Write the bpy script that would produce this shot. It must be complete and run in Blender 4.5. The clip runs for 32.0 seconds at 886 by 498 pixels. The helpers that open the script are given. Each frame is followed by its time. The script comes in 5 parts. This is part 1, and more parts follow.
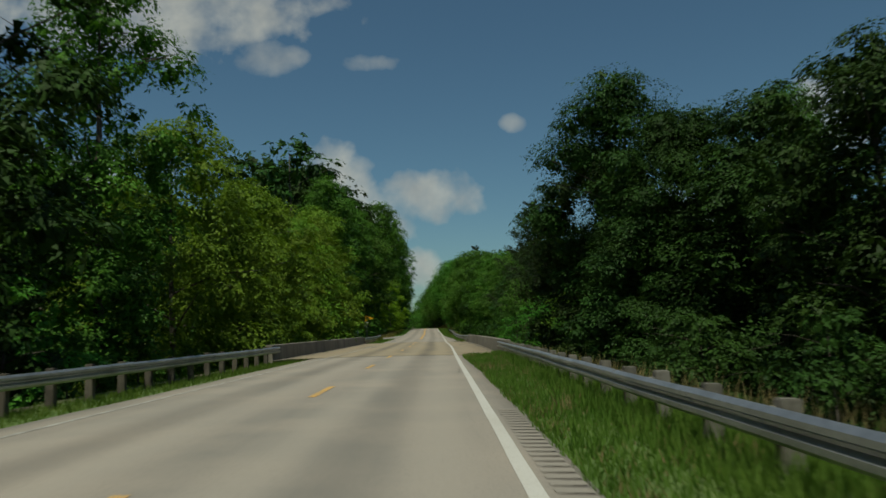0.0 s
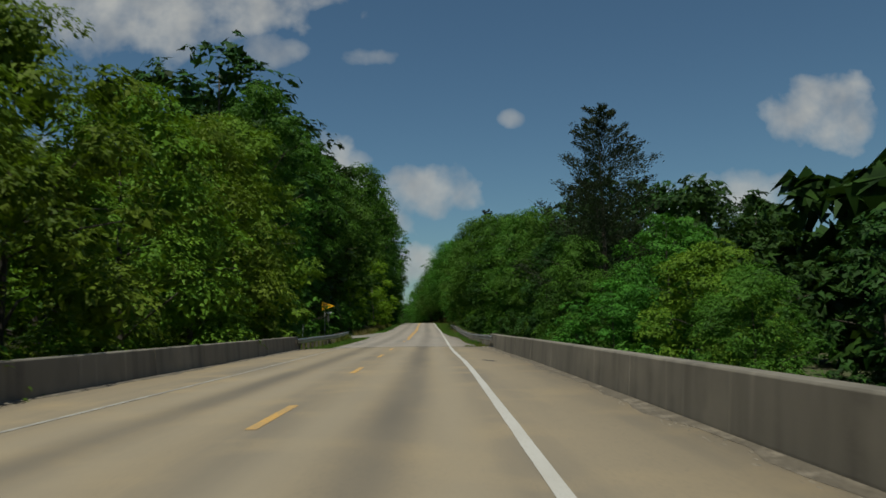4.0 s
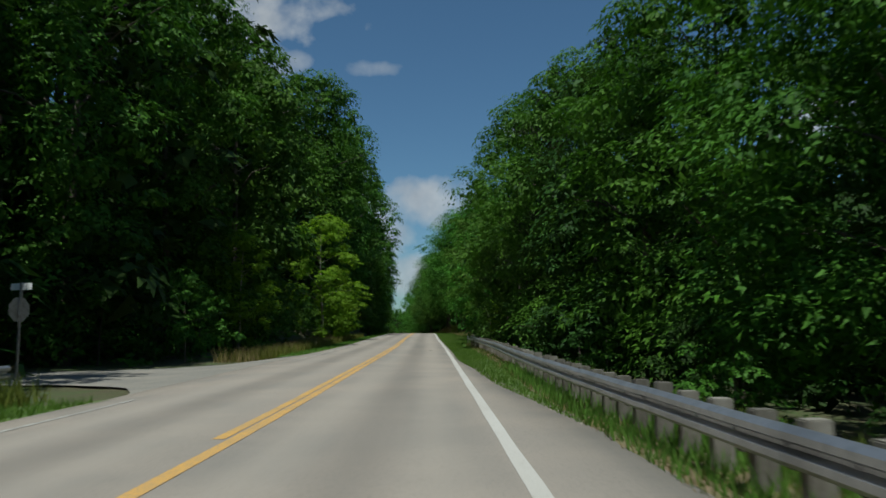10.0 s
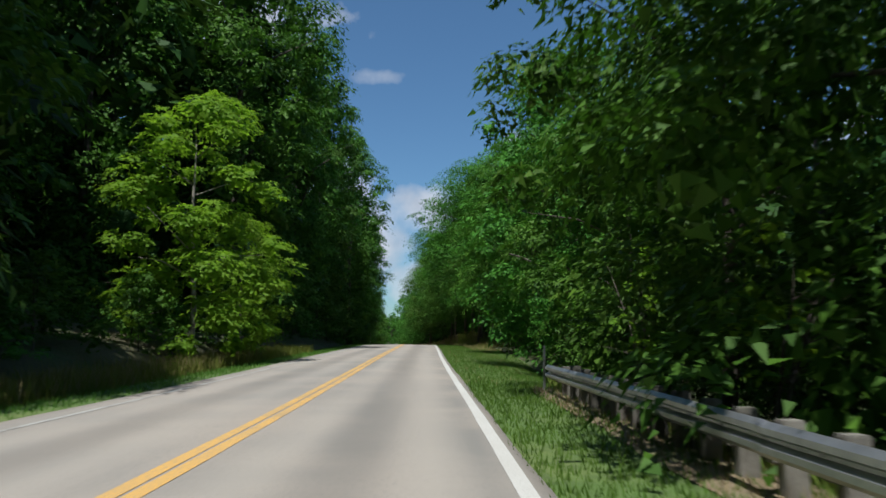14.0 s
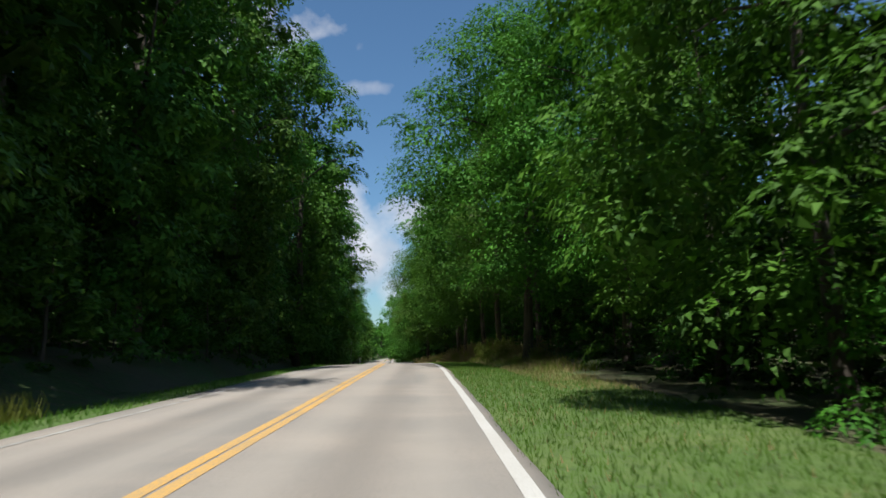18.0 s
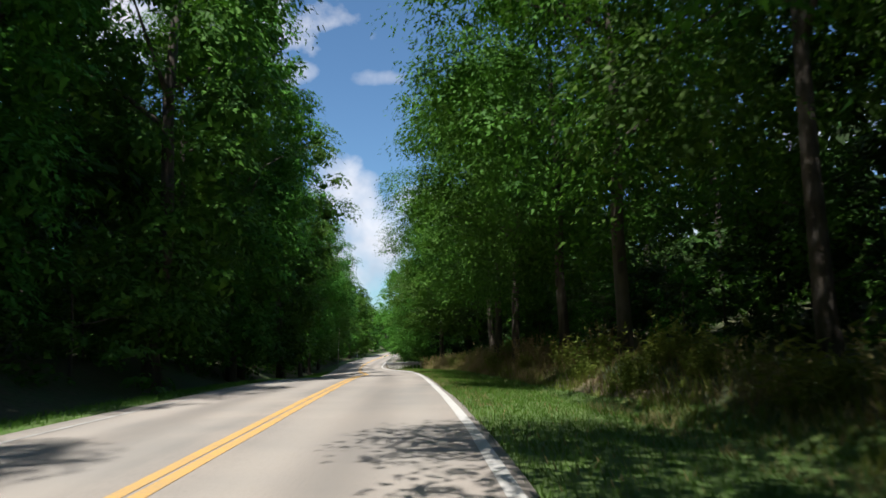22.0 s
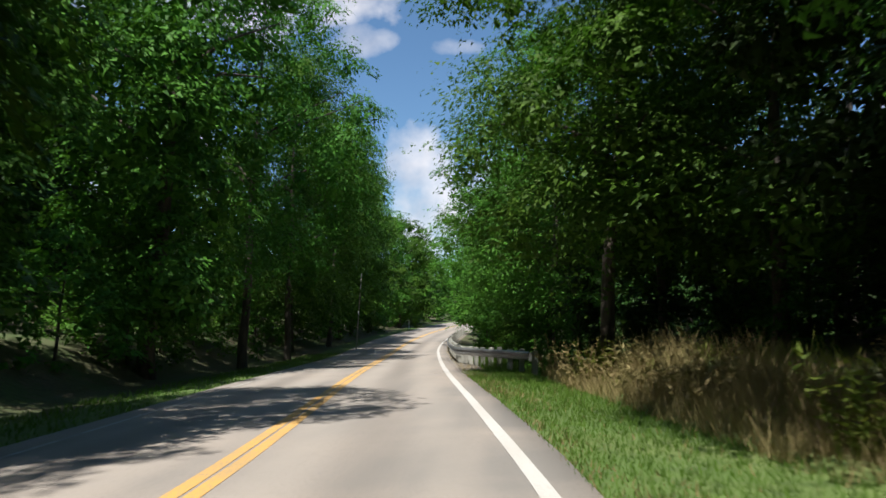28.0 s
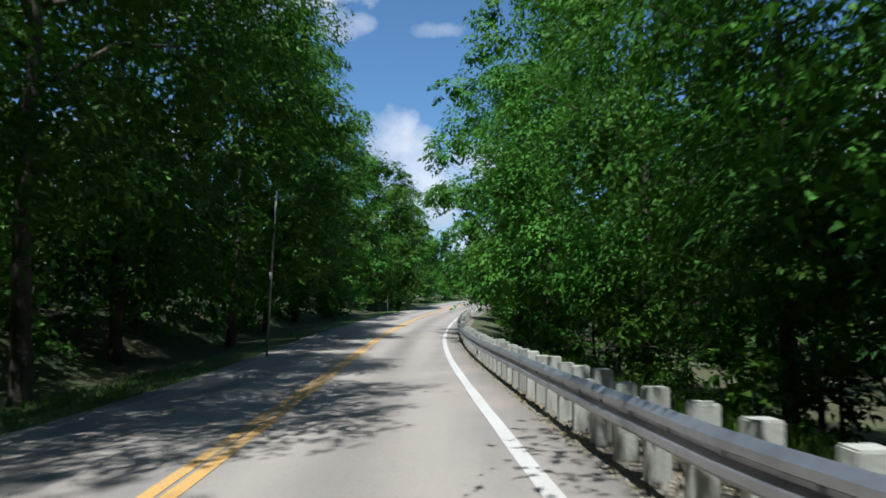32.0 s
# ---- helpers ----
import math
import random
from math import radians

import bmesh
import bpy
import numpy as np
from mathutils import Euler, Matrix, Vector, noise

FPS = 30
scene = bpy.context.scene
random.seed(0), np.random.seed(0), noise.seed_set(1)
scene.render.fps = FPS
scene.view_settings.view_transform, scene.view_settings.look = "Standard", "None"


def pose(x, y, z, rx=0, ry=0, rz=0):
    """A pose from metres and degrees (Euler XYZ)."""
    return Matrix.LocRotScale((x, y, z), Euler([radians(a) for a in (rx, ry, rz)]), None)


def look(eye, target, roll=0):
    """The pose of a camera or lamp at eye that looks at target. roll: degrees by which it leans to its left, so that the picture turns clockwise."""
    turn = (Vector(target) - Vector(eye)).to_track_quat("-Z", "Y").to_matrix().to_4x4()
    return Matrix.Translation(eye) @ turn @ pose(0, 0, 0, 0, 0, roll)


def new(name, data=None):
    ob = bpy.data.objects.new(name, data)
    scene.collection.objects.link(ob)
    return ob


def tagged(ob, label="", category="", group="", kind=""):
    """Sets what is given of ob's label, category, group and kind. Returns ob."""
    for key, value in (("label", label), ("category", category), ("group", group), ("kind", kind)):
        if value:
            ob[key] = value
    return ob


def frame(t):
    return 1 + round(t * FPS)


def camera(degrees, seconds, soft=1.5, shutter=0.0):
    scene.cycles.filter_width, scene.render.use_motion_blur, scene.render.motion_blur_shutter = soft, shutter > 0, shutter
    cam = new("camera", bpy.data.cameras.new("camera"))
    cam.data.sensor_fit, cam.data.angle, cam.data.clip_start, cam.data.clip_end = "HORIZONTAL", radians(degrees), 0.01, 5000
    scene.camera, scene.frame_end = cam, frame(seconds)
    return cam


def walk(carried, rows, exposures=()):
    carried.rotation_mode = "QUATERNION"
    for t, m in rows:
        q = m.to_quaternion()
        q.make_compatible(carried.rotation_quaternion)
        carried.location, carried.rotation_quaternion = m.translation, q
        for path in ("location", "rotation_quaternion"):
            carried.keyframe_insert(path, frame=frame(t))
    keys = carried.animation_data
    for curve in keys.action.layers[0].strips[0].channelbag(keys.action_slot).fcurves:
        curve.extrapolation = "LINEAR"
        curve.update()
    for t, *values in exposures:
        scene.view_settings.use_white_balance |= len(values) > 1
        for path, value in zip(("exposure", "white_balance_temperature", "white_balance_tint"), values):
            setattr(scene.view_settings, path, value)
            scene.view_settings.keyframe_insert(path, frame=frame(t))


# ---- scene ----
cam = camera(62.0, 32.0, soft=1.6, shutter=0.3)
# seconds, x, y, z, yaw, pitch, lean to the right
ROWS = [
    (0.0, 0.000, 0.000, 1.350, -1.32, 6.27, 1.29),
    (0.5, 0.074, 5.079, 1.349, -1.25, 6.28, 1.39),
    (1.0, 0.149, 10.156, 1.348, -1.17, 6.24, 1.47),
    (1.5, 0.160, 15.230, 1.348, -1.07, 6.27, 0.92),
    (2.0, 0.192, 20.304, 1.348, -1.13, 6.46, 1.18),
    (2.5, 0.270, 25.381, 1.349, -1.23, 6.54, 1.23),
    (3.0, 0.359, 30.465, 1.352, -1.33, 6.34, 0.70),
    (3.5, 0.418, 35.568, 1.353, -1.48, 5.89, 0.78),
    (5.5, 0.958, 56.297, 1.351, -1.56, 5.96, 0.82),
    (6.0, 1.041, 61.535, 1.349, -1.70, 6.65, 0.92),
    (6.5, 1.104, 66.802, 1.345, -1.56, 6.73, 1.12),
    (7.0, 1.166, 72.064, 1.338, -1.50, 6.13, 1.18),
    (7.5, 1.221, 77.300, 1.328, -1.50, 6.28, 1.19),
    (8.0, 1.227, 82.552, 1.329, -1.53, 6.68, 1.17),
    (8.5, 1.275, 87.795, 1.334, -1.58, 6.50, 1.09),
    (9.0, 1.318, 93.021, 1.344, -1.57, 6.19, 1.00),
    (9.5, 1.404, 98.223, 1.359, -1.45, 7.00, 0.63),
    (10.0, 1.481, 103.379, 1.383, -1.35, 6.76, 0.40),
    (10.5, 1.528, 108.502, 1.418, -1.34, 6.36, 0.22),
    (11.0, 1.547, 113.614, 1.461, -1.30, 7.00, 0.34),
    (11.5, 1.609, 118.697, 1.514, -1.17, 7.47, -0.05),
    (12.0, 1.670, 123.734, 1.575, -1.28, 7.35, -0.09),
    (12.5, 1.694, 128.720, 1.646, -1.31, 7.22, 0.12),
    (13.0, 1.714, 133.673, 1.724, -1.30, 7.41, -0.05),
    (13.5, 1.743, 138.636, 1.805, -1.31, 7.52, -0.40),
    (14.0, 1.817, 143.604, 1.883, -1.30, 7.43, -0.37),
    (14.5, 1.874, 148.551, 1.958, -1.26, 7.68, -0.69),
    (16.5, 1.831, 168.244, 2.261, -1.42, 7.73, 0.38),
    (17.0, 1.827, 173.136, 2.341, -1.48, 7.70, 0.61),
    (17.5, 1.782, 177.995, 2.428, -1.65, 7.83, 0.84),
    (18.0, 1.758, 182.814, 2.523, -1.86, 8.13, 1.18),
    (18.5, 1.793, 187.592, 2.625, -1.97, 8.20, 0.95),
    (19.0, 1.801, 192.359, 2.730, -2.14, 7.90, 1.20),
    (19.5, 1.849, 197.119, 2.835, -2.26, 7.77, 1.15),
    (20.0, 1.912, 201.871, 2.936, -2.22, 7.65, 1.38),
    (20.5, 1.958, 206.614, 3.029, -1.90, 7.55, 1.59),
    (21.0, 2.021, 211.357, 3.113, -1.57, 7.43, 1.55),
    (21.5, 2.064, 216.085, 3.181, -1.13, 7.38, 1.08),
    (22.0, 2.014, 220.797, 3.234, -0.84, 7.39, 0.86),
    (22.5, 1.943, 225.482, 3.270, -0.44, 7.34, 0.97),
    (23.0, 1.812, 230.128, 3.287, 0.17, 7.07, 0.71),
    (23.5, 1.637, 234.715, 3.284, 0.79, 6.90, 0.27),
    (24.0, 1.475, 239.245, 3.263, 1.35, 6.93, 0.08),
    (24.5, 1.343, 243.722, 3.226, 1.83, 6.61, -0.39),
    (25.0, 1.185, 248.137, 3.174, 2.32, 6.14, 0.09),
    (25.5, 1.002, 252.484, 3.107, 2.96, 6.00, 0.43),
    (27.5, -0.053, 269.587, 2.784, 4.79, 5.48, -1.53),
    (28.0, -0.504, 273.782, 2.693, 4.95, 5.11, -1.68),
    (28.5, -0.934, 277.888, 2.593, 4.94, 4.81, -2.14),
    (29.0, -1.337, 281.892, 2.488, 4.94, 4.42, -2.68),
    (29.5, -1.826, 285.829, 2.382, 4.90, 4.25, -3.02),
    (30.0, -2.342, 289.779, 2.277, 4.78, 3.92, -2.58),
    (30.5, -2.841, 293.744, 2.176, 4.59, 3.90, -2.22),
    (31.0, -3.307, 297.724, 2.077, 4.40, 4.29, -2.31),
    (31.5, -3.785, 301.725, 1.977, 4.09, 4.19, -1.71),
    (32.0, -4.290, 305.744, 1.877, 3.46, 3.94, -0.78),
]
EXPOSURES = [(0, -0.48, 7000, -4), (3, -0.45, 6800, 0), (6, -0.43, 6600, 5), (9, -0.38, 6150, 0), (11, 0.0, 6150, 4), (13, 0.22, 6000, 7), (19, 0.5, 6250, 10), (22, 0.68, 6250, 11), (24, 0.9, 6300, 10), (25, 0.68, 6350, 10), (27, 0.72, 6450, 12), (28, 0.7, 6400, 12), (29, 0.52, 6050, 7), (30, 0.66, 6100, 8), (31, 0.9, 6000, 10), (32, 0.55, 5750, 9)]
walk(cam, [(t, pose(x, y, z, 90 + pitch, 0, yaw) @ pose(0, 0, 0, 0, 0, -roll)) for t, x, y, z, yaw, pitch, roll in ROWS], EXPOSURES)

# ---------------------------------------------------------------- world, sun
SUN_ELEV, SUN_FROM = 66.0, Vector((-0.3, -0.954))
sun_data = bpy.data.lights.new("sun", "SUN")
sun_data.energy, sun_data.angle, sun_data.color = 5.0, radians(0.6), (1.0, 0.96, 0.89)
sun = new("sun", sun_data)
ce = math.cos(radians(SUN_ELEV))
sun.matrix_world = look(Vector((SUN_FROM.x * ce, SUN_FROM.y * ce, math.sin(radians(SUN_ELEV)))) * 100, (0, 0, 0))

# cumulus: across (x/y), up (z/y), half width, half height, weight
CLOUDS = [(-0.38, 0.46, 0.27, 0.09, 1.0), (-0.215, 0.385, 0.055, 0.03, 0.7), (-0.075, 0.375, 0.04, 0.015, 0.55), (0.125, 0.285, 0.021, 0.015, 0.6),
          (-0.095, 0.229, 0.03, 0.016, 0.6), (0.005, 0.185, 0.075, 0.042, 1.0), (-0.02, 0.085, 0.055, 0.035, 1.0), (0.57, 0.29, 0.09, 0.06, 1.0),
          (-0.09, 0.135, 0.085, 0.07, 1.0), (-0.125, 0.21, 0.06, 0.06, 1.0), (-0.55, 0.2, 0.2, 0.07, 0.9), (0.42, 0.16, 0.16, 0.05, 0.8)]


def build_world():
    world = bpy.data.worlds.new("sky")
    scene.world = world
    world.use_nodes = True
    nt = world.node_tree
    nt.nodes.clear()
    N, L = nt.nodes.new, nt.links.new

    def math_node(op, a, b=None, clamp=False):
        n = N("ShaderNodeMath")
        n.operation, n.use_clamp = op, clamp
        for i, v in enumerate((a, b)):
            if v is None:
                continue
            if isinstance(v, (int, float)):
                n.inputs[i].default_value = v
            else:
                L(v, n.inputs[i])
        return n.outputs[0]

    sky = N("ShaderNodeTexSky")
    sky.sky_type, sky.sun_disc = "NISHITA", False
    sky.sun_elevation = radians(SUN_ELEV)
    sky.sun_rotation = math.atan2(SUN_FROM.x, SUN_FROM.y)
    sky.air_density, sky.dust_density, sky.ozone_density = 1.0, 0.6, 2.0
    deep = N("ShaderNodeMix")
    deep.data_type, deep.blend_type = "RGBA", "MULTIPLY"
    deep.inputs["Factor"].default_value = 1.0
    deep.inputs["B"].default_value = (0.79, 1.01, 1.10, 1)
    L(sky.outputs[0], deep.inputs["A"])
    tc = N("ShaderNodeTexCoord")
    sep = N("ShaderNodeSeparateXYZ")
    L(tc.outputs["Generated"], sep.inputs[0])
    yy = math_node("MAXIMUM", sep.outputs["Y"], 0.05)
    u, v = math_node("DIVIDE", sep.outputs["X"], yy), math_node("DIVIDE", sep.outputs["Z"], yy)
    comb = N("ShaderNodeCombineXYZ")
    L(u, comb.inputs[0]), L(v, comb.inputs[1])
    noi = N("ShaderNodeTexNoise")
    noi.inputs["Scale"].default_value, noi.inputs["Detail"].default_value, noi.inputs["Roughness"].default_value = 19.0, 5.0, 0.5
    L(comb.outputs[0], noi.inputs["Vector"])
    wob = math_node("MULTIPLY", math_node("SUBTRACT", noi.outputs[0], 0.52), 2.6)
    total = None
    for cu, cv, a, b, weight in CLOUDS:
        du = math_node("POWER", math_node("ABSOLUTE", math_node("DIVIDE", math_node("SUBTRACT", u, cu), a)), 2)
        dv = math_node("POWER", math_node("ABSOLUTE", math_node("DIVIDE", math_node("SUBTRACT", v, cv), b)), 2)
        core = math_node("SUBTRACT", 1.0, math_node("ADD", du, dv))
        soft = math_node("MULTIPLY", math_node("ADD", core, wob), 0.52, True)
        field = math_node("MULTIPLY", math_node("MULTIPLY", soft, math_node("SUBTRACT", 2.0, soft)), weight)
        total = field if total is None else math_node("MAXIMUM", total, field)
    ahead = math_node("MULTIPLY", math_node("SUBTRACT", sep.outputs["Y"], 0.2), 5.0, True)
    # loose clouds round the rest of the sky
    far = N("ShaderNodeTexNoise")
    far.inputs["Scale"].default_value, far.inputs["Detail"].default_value = 3.2, 7.0
    L(tc.outputs["Generated"], far.inputs["Vector"])
    loose = math_node("MULTIPLY", math_node("MULTIPLY", math_node("SUBTRACT", far.outputs[0], 0.56), 7.0, True), math_node("SUBTRACT", 1.0, ahead))
    cover = math_node("MAXIMUM", math_node("MULTIPLY", total, ahead), loose)
    tone = N("ShaderNodeTexNoise")
    tone.inputs["Scale"].default_value, tone.inputs["Detail"].default_value = 15.0, 3.0
    L(comb.outputs[0], tone.inputs["Vector"])
    ramp = N("ShaderNodeValToRGB")
    ramp.color_ramp.elements[0].position, ramp.color_ramp.elements[0].color = 0.35, (5.5, 5.7, 6.3, 1)
    ramp.color_ramp.elements[1].position, ramp.color_ramp.elements[1].color = 0.65, (8.9, 8.7, 8.7, 1)
    L(tone.outputs[0], ramp.inputs[0])
    mix = N("ShaderNodeMix")
    mix.data_type = "RGBA"
    L(cover, mix.inputs["Factor"])
    L(deep.outputs["Result"], mix.inputs["A"])
    L(ramp.outputs[0], mix.inputs["B"])
    bg = N("ShaderNodeBackground")
    bg.inputs["Strength"].default_value = 0.074
    L(mix.outputs["Result"], bg.inputs["Color"])
    out = N("ShaderNodeOutputWorld")
    L(bg.outputs[0], out.inputs["Surface"])


build_world()


# ---------------------------------------------------------------- materials
def material(name, base, rough=0.8, metal=0.0, vary=(), bump=None, spec=None, island=0.0, obrand=0.0):
    """Procedural surface. vary: rows of (noise scale per metre, colour, low, high) laid over the base in turn;
    bump: (scale, strength, distance)."""
    m = bpy.data.materials.new(name)
    m.use_nodes = True
    nt = m.node_tree
    N, L = nt.nodes.new, nt.links.new
    bsdf = nt.nodes["Principled BSDF"]
    bsdf.inputs["Roughness"].default_value, bsdf.inputs["Metallic"].default_value = rough, metal
    if spec is not None:
        bsdf.inputs["Specular IOR Level"].default_value = spec
    geo = N("ShaderNodeNewGeometry")
    rgb = N("ShaderNodeRGB")
    rgb.outputs[0].default_value = (*base, 1)
    col = rgb.outputs[0]
    for scale, other, low, high in vary:
        noi = N("ShaderNodeTexNoise")
        noi.inputs["Detail"].default_value = 5.0
        stretch = scale if isinstance(scale, tuple) else (scale,) * 3
        mp = N("ShaderNodeMapping")
        mp.inputs["Scale"].default_value = stretch
        noi.inputs["Scale"].default_value = 1.0
        L(geo.outputs["Position"], mp.inputs["Vector"])
        L(mp.outputs[0], noi.inputs["Vector"])
        rmp = N("ShaderNodeMapRange")
        rmp.inputs["From Min"].default_value, rmp.inputs["From Max"].default_value = low, high
        L(noi.outputs[0], rmp.inputs["Value"])
        mix = N("ShaderNodeMix")
        mix.data_type = "RGBA"
        mix.inputs["B"].default_value = (*other, 1)
        L(rmp.outputs[0], mix.inputs["Factor"])
        L(col, mix.inputs["A"])
        col = mix.outputs["Result"]
    if island or obrand:
        hsv = N("ShaderNodeHueSaturation")
        src = geo.outputs["Random Per Island"] if island else N("ShaderNodeObjectInfo").outputs["Random"]
        rmp = N("ShaderNodeMapRange")
        amount = island or obrand
        rmp.inputs["To Min"].default_value, rmp.inputs["To Max"].default_value = 1 - amount, 1 + amount
        L(src, rmp.inputs["Value"])
        L(rmp.outputs[0], hsv.inputs["Value"])
        L(col, hsv.inputs["Color"])
        col = hsv.outputs[0]
    L(col, bsdf.inputs["Base Color"])
    if bump:
        noi = N("ShaderNodeTexNoise")
        noi.inputs["Scale"].default_value, noi.inputs["Detail"].default_value = bump[0], 4.0
        L(geo.outputs["Position"], noi.inputs["Vector"])
        bm = N("ShaderNodeBump")
        bm.inputs["Strength"].default_value, bm.inputs["Distance"].default_value = bump[1], bump[2]
        L(noi.outputs[0], bm.inputs["Height"])
        L(bm.outputs[0], bsdf.inputs["Normal"])
    return m


def leaf_material(name, base, tip, through_colour, glow=0.35):
    m = bpy.data.materials.new(name)
    m.use_nodes = True
    nt = m.node_tree
    N, L = nt.nodes.new, nt.links.new
    bsdf, out = nt.nodes["Principled BSDF"], nt.nodes["Material Output"]
    bsdf.inputs["Roughness"].default_value = 0.6
    bsdf.inputs["Specular IOR Level"].default_value = 0.14
    geo, info = N("ShaderNodeNewGeometry"), N("ShaderNodeObjectInfo")
    mix = N("ShaderNodeMix")
    mix.data_type = "RGBA"
    mix.inputs["A"].default_value, mix.inputs["B"].default_value = (*base, 1), (*tip, 1)
    # the shade of green drifts from clump to clump and, less, from leaf to leaf
    noi = N("ShaderNodeTexNoise")
    noi.inputs["Scale"].default_value, noi.inputs["Detail"].default_value = 0.55, 2.0
    L(geo.outputs["Position"], noi.inputs["Vector"])
    drift = N("ShaderNodeMapRange")
    drift.inputs["From Min"].default_value, drift.inputs["From Max"].default_value, drift.inputs["To Max"].default_value = 0.3, 0.7, 0.6
    L(noi.outputs[0], drift.inputs["Value"])
    fac = N("ShaderNodeMath")
    fac.operation, fac.use_clamp = "MULTIPLY_ADD", True
    fac.inputs[1].default_value = 0.4
    L(geo.outputs["Random Per Island"], fac.inputs[0]), L(drift.outputs[0], fac.inputs[2])
    L(fac.outputs[0], mix.inputs["Factor"])
    hsv = N("ShaderNodeHueSaturation")
    hue, val = N("ShaderNodeMapRange"), N("ShaderNodeMapRange")
    hue.inputs["To Min"].default_value, hue.inputs["To Max"].default_value = 0.475, 0.515
    val.inputs["To Min"].default_value, val.inputs["To Max"].default_value = 0.7, 1.25
    L(info.outputs["Random"], hue.inputs["Value"]), L(info.outputs["Random"], val.inputs["Value"])
    L(hue.outputs[0], hsv.inputs["Hue"]), L(val.outputs[0], hsv.inputs["Value"])
    L(mix.outputs["Result"], hsv.inputs["Color"])
    L(hsv.outputs[0], bsdf.inputs["Base Color"])
    tr = N("ShaderNodeBsdfTranslucent")
    tr.inputs["Color"].default_value = (*through_colour, 1)
    ms = N("ShaderNodeMixShader")
    ms.inputs[0].default_value = glow
    L(bsdf.outputs[0], ms.inputs[1]), L(tr.outputs[0], ms.inputs[2])
    L(ms.outputs[0], out.inputs["Surface"])
    return m


def lane_wear(mat, dark, light, amount):
    """Oil-darkened stripe down the middle of each lane and paler wheel tracks, by the strip's own coordinate across the road."""
    nt = mat.node_tree
    N, L = nt.nodes.new, nt.links.new
    bsdf = nt.nodes["Principled BSDF"]
    col = bsdf.inputs["Base Color"].links[0].from_socket
    uv = N("ShaderNodeTexCoord")
    sep = N("ShaderNodeSeparateXYZ")
    L(uv.outputs["UV"], sep.inputs[0])
    geo = N("ShaderNodeNewGeometry")
    mp = N("ShaderNodeMapping")
    mp.inputs["Scale"].default_value = (0.3, 0.09, 0.3)
    L(geo.outputs["Position"], mp.inputs["Vector"])
    noi = N("ShaderNodeTexNoise")
    noi.inputs["Scale"].default_value, noi.inputs["Detail"].default_value = 1.0, 3.0
    L(mp.outputs[0], noi.inputs["Vector"])
    for centres, width, colour, k in (((0.623, 0.37), 0.05, dark, amount), ((0.56, 0.687, 0.31, 0.433), 0.045, light, amount * 0.8)):
        for c in centres:
            d = N("ShaderNodeMath")
            d.operation = "SUBTRACT"
            L(sep.outputs["X"], d.inputs[0])
            d.inputs[1].default_value = c
            ab = N("ShaderNodeMath")
            ab.operation = "ABSOLUTE"
            L(d.outputs[0], ab.inputs[0])
            mr = N("ShaderNodeMapRange")
            mr.interpolation_type = "SMOOTHSTEP"
            mr.inputs["From Min"].default_value, mr.inputs["From Max"].default_value = width, 0.0
            mr.inputs["To Max"].default_value = k * 1.7
            L(ab.outputs[0], mr.inputs["Value"])
            mu = N("ShaderNodeMath")
            mu.operation, mu.use_clamp = "MULTIPLY", True
            L(mr.outputs[0], mu.inputs[0]), L(noi.outputs[0], mu.inputs[1])
            mix = N("ShaderNodeMix")
            mix.data_type = "RGBA"
            mix.inputs["B"].default_value = (*colour, 1)
            L(mu.outputs[0], mix.inputs["Factor"]), L(col, mix.inputs["A"])
            col = mix.outputs["Result"]
    L(col, bsdf.inputs["Base Color"])
    return mat


ASPHALT = lane_wear(material("worn_asphalt", (0.262, 0.232, 0.199), 0.85, vary=[((0.9, 0.035, 0.5), (0.185, 0.172, 0.153), 0.42, 0.68), (0.35, (0.305, 0.262, 0.218), 0.42, 0.72), (26.0, (0.165, 0.152, 0.135), 0.5, 0.85)], bump=(90.0, 0.35, 0.01)), (0.16, 0.143, 0.123), (0.325, 0.29, 0.248), 0.6)
SHOULDER = material("shoulder_asphalt", (0.20, 0.19, 0.168), 0.9, vary=[(0.6, (0.255, 0.235, 0.2), 0.4, 0.7), (22.0, (0.12, 0.112, 0.1), 0.5, 0.8)], bump=(70.0, 0.5, 0.012))
DECK = lane_wear(material("tan_bridge_deck", (0.262, 0.212, 0.143), 0.85, vary=[((0.8, 0.05, 0.5), (0.175, 0.15, 0.115), 0.45, 0.7), (0.5, (0.315, 0.245, 0.15), 0.5, 0.75), (24.0, (0.17, 0.145, 0.11), 0.52, 0.85)], bump=(80.0, 0.3, 0.008)), (0.125, 0.108, 0.085), (0.28, 0.235, 0.17), 0.85)
CONCRETE = material("weathered_concrete", (0.175, 0.158, 0.128), 0.9, vary=[((1.6, 1.6, 0.22), (0.1, 0.09, 0.074), 0.46, 0.7), (0.7, (0.235, 0.212, 0.17), 0.52, 0.75), ((2.5, 2.5, 0.12), (0.28, 0.255, 0.21), 0.62, 0.75), (30.0, (0.17, 0.155, 0.13), 0.5, 0.85)], bump=(45.0, 0.15, 0.006), obrand=0.08)
GRIME = material("grime_strip", (0.115, 0.097, 0.072), 0.95, vary=[(2.0, (0.2, 0.17, 0.13), 0.5, 0.65), (20.0, (0.06, 0.05, 0.038), 0.5, 0.7)], bump=(30.0, 0.6, 0.02))
WHITE_PAINT = material("white_line_paint", (0.49, 0.475, 0.44), 0.7, vary=[((0.7, 0.5, 0.7), (0.43, 0.41, 0.37), 0.4, 0.75), (45.0, (0.33, 0.31, 0.275), 0.5, 0.78)])
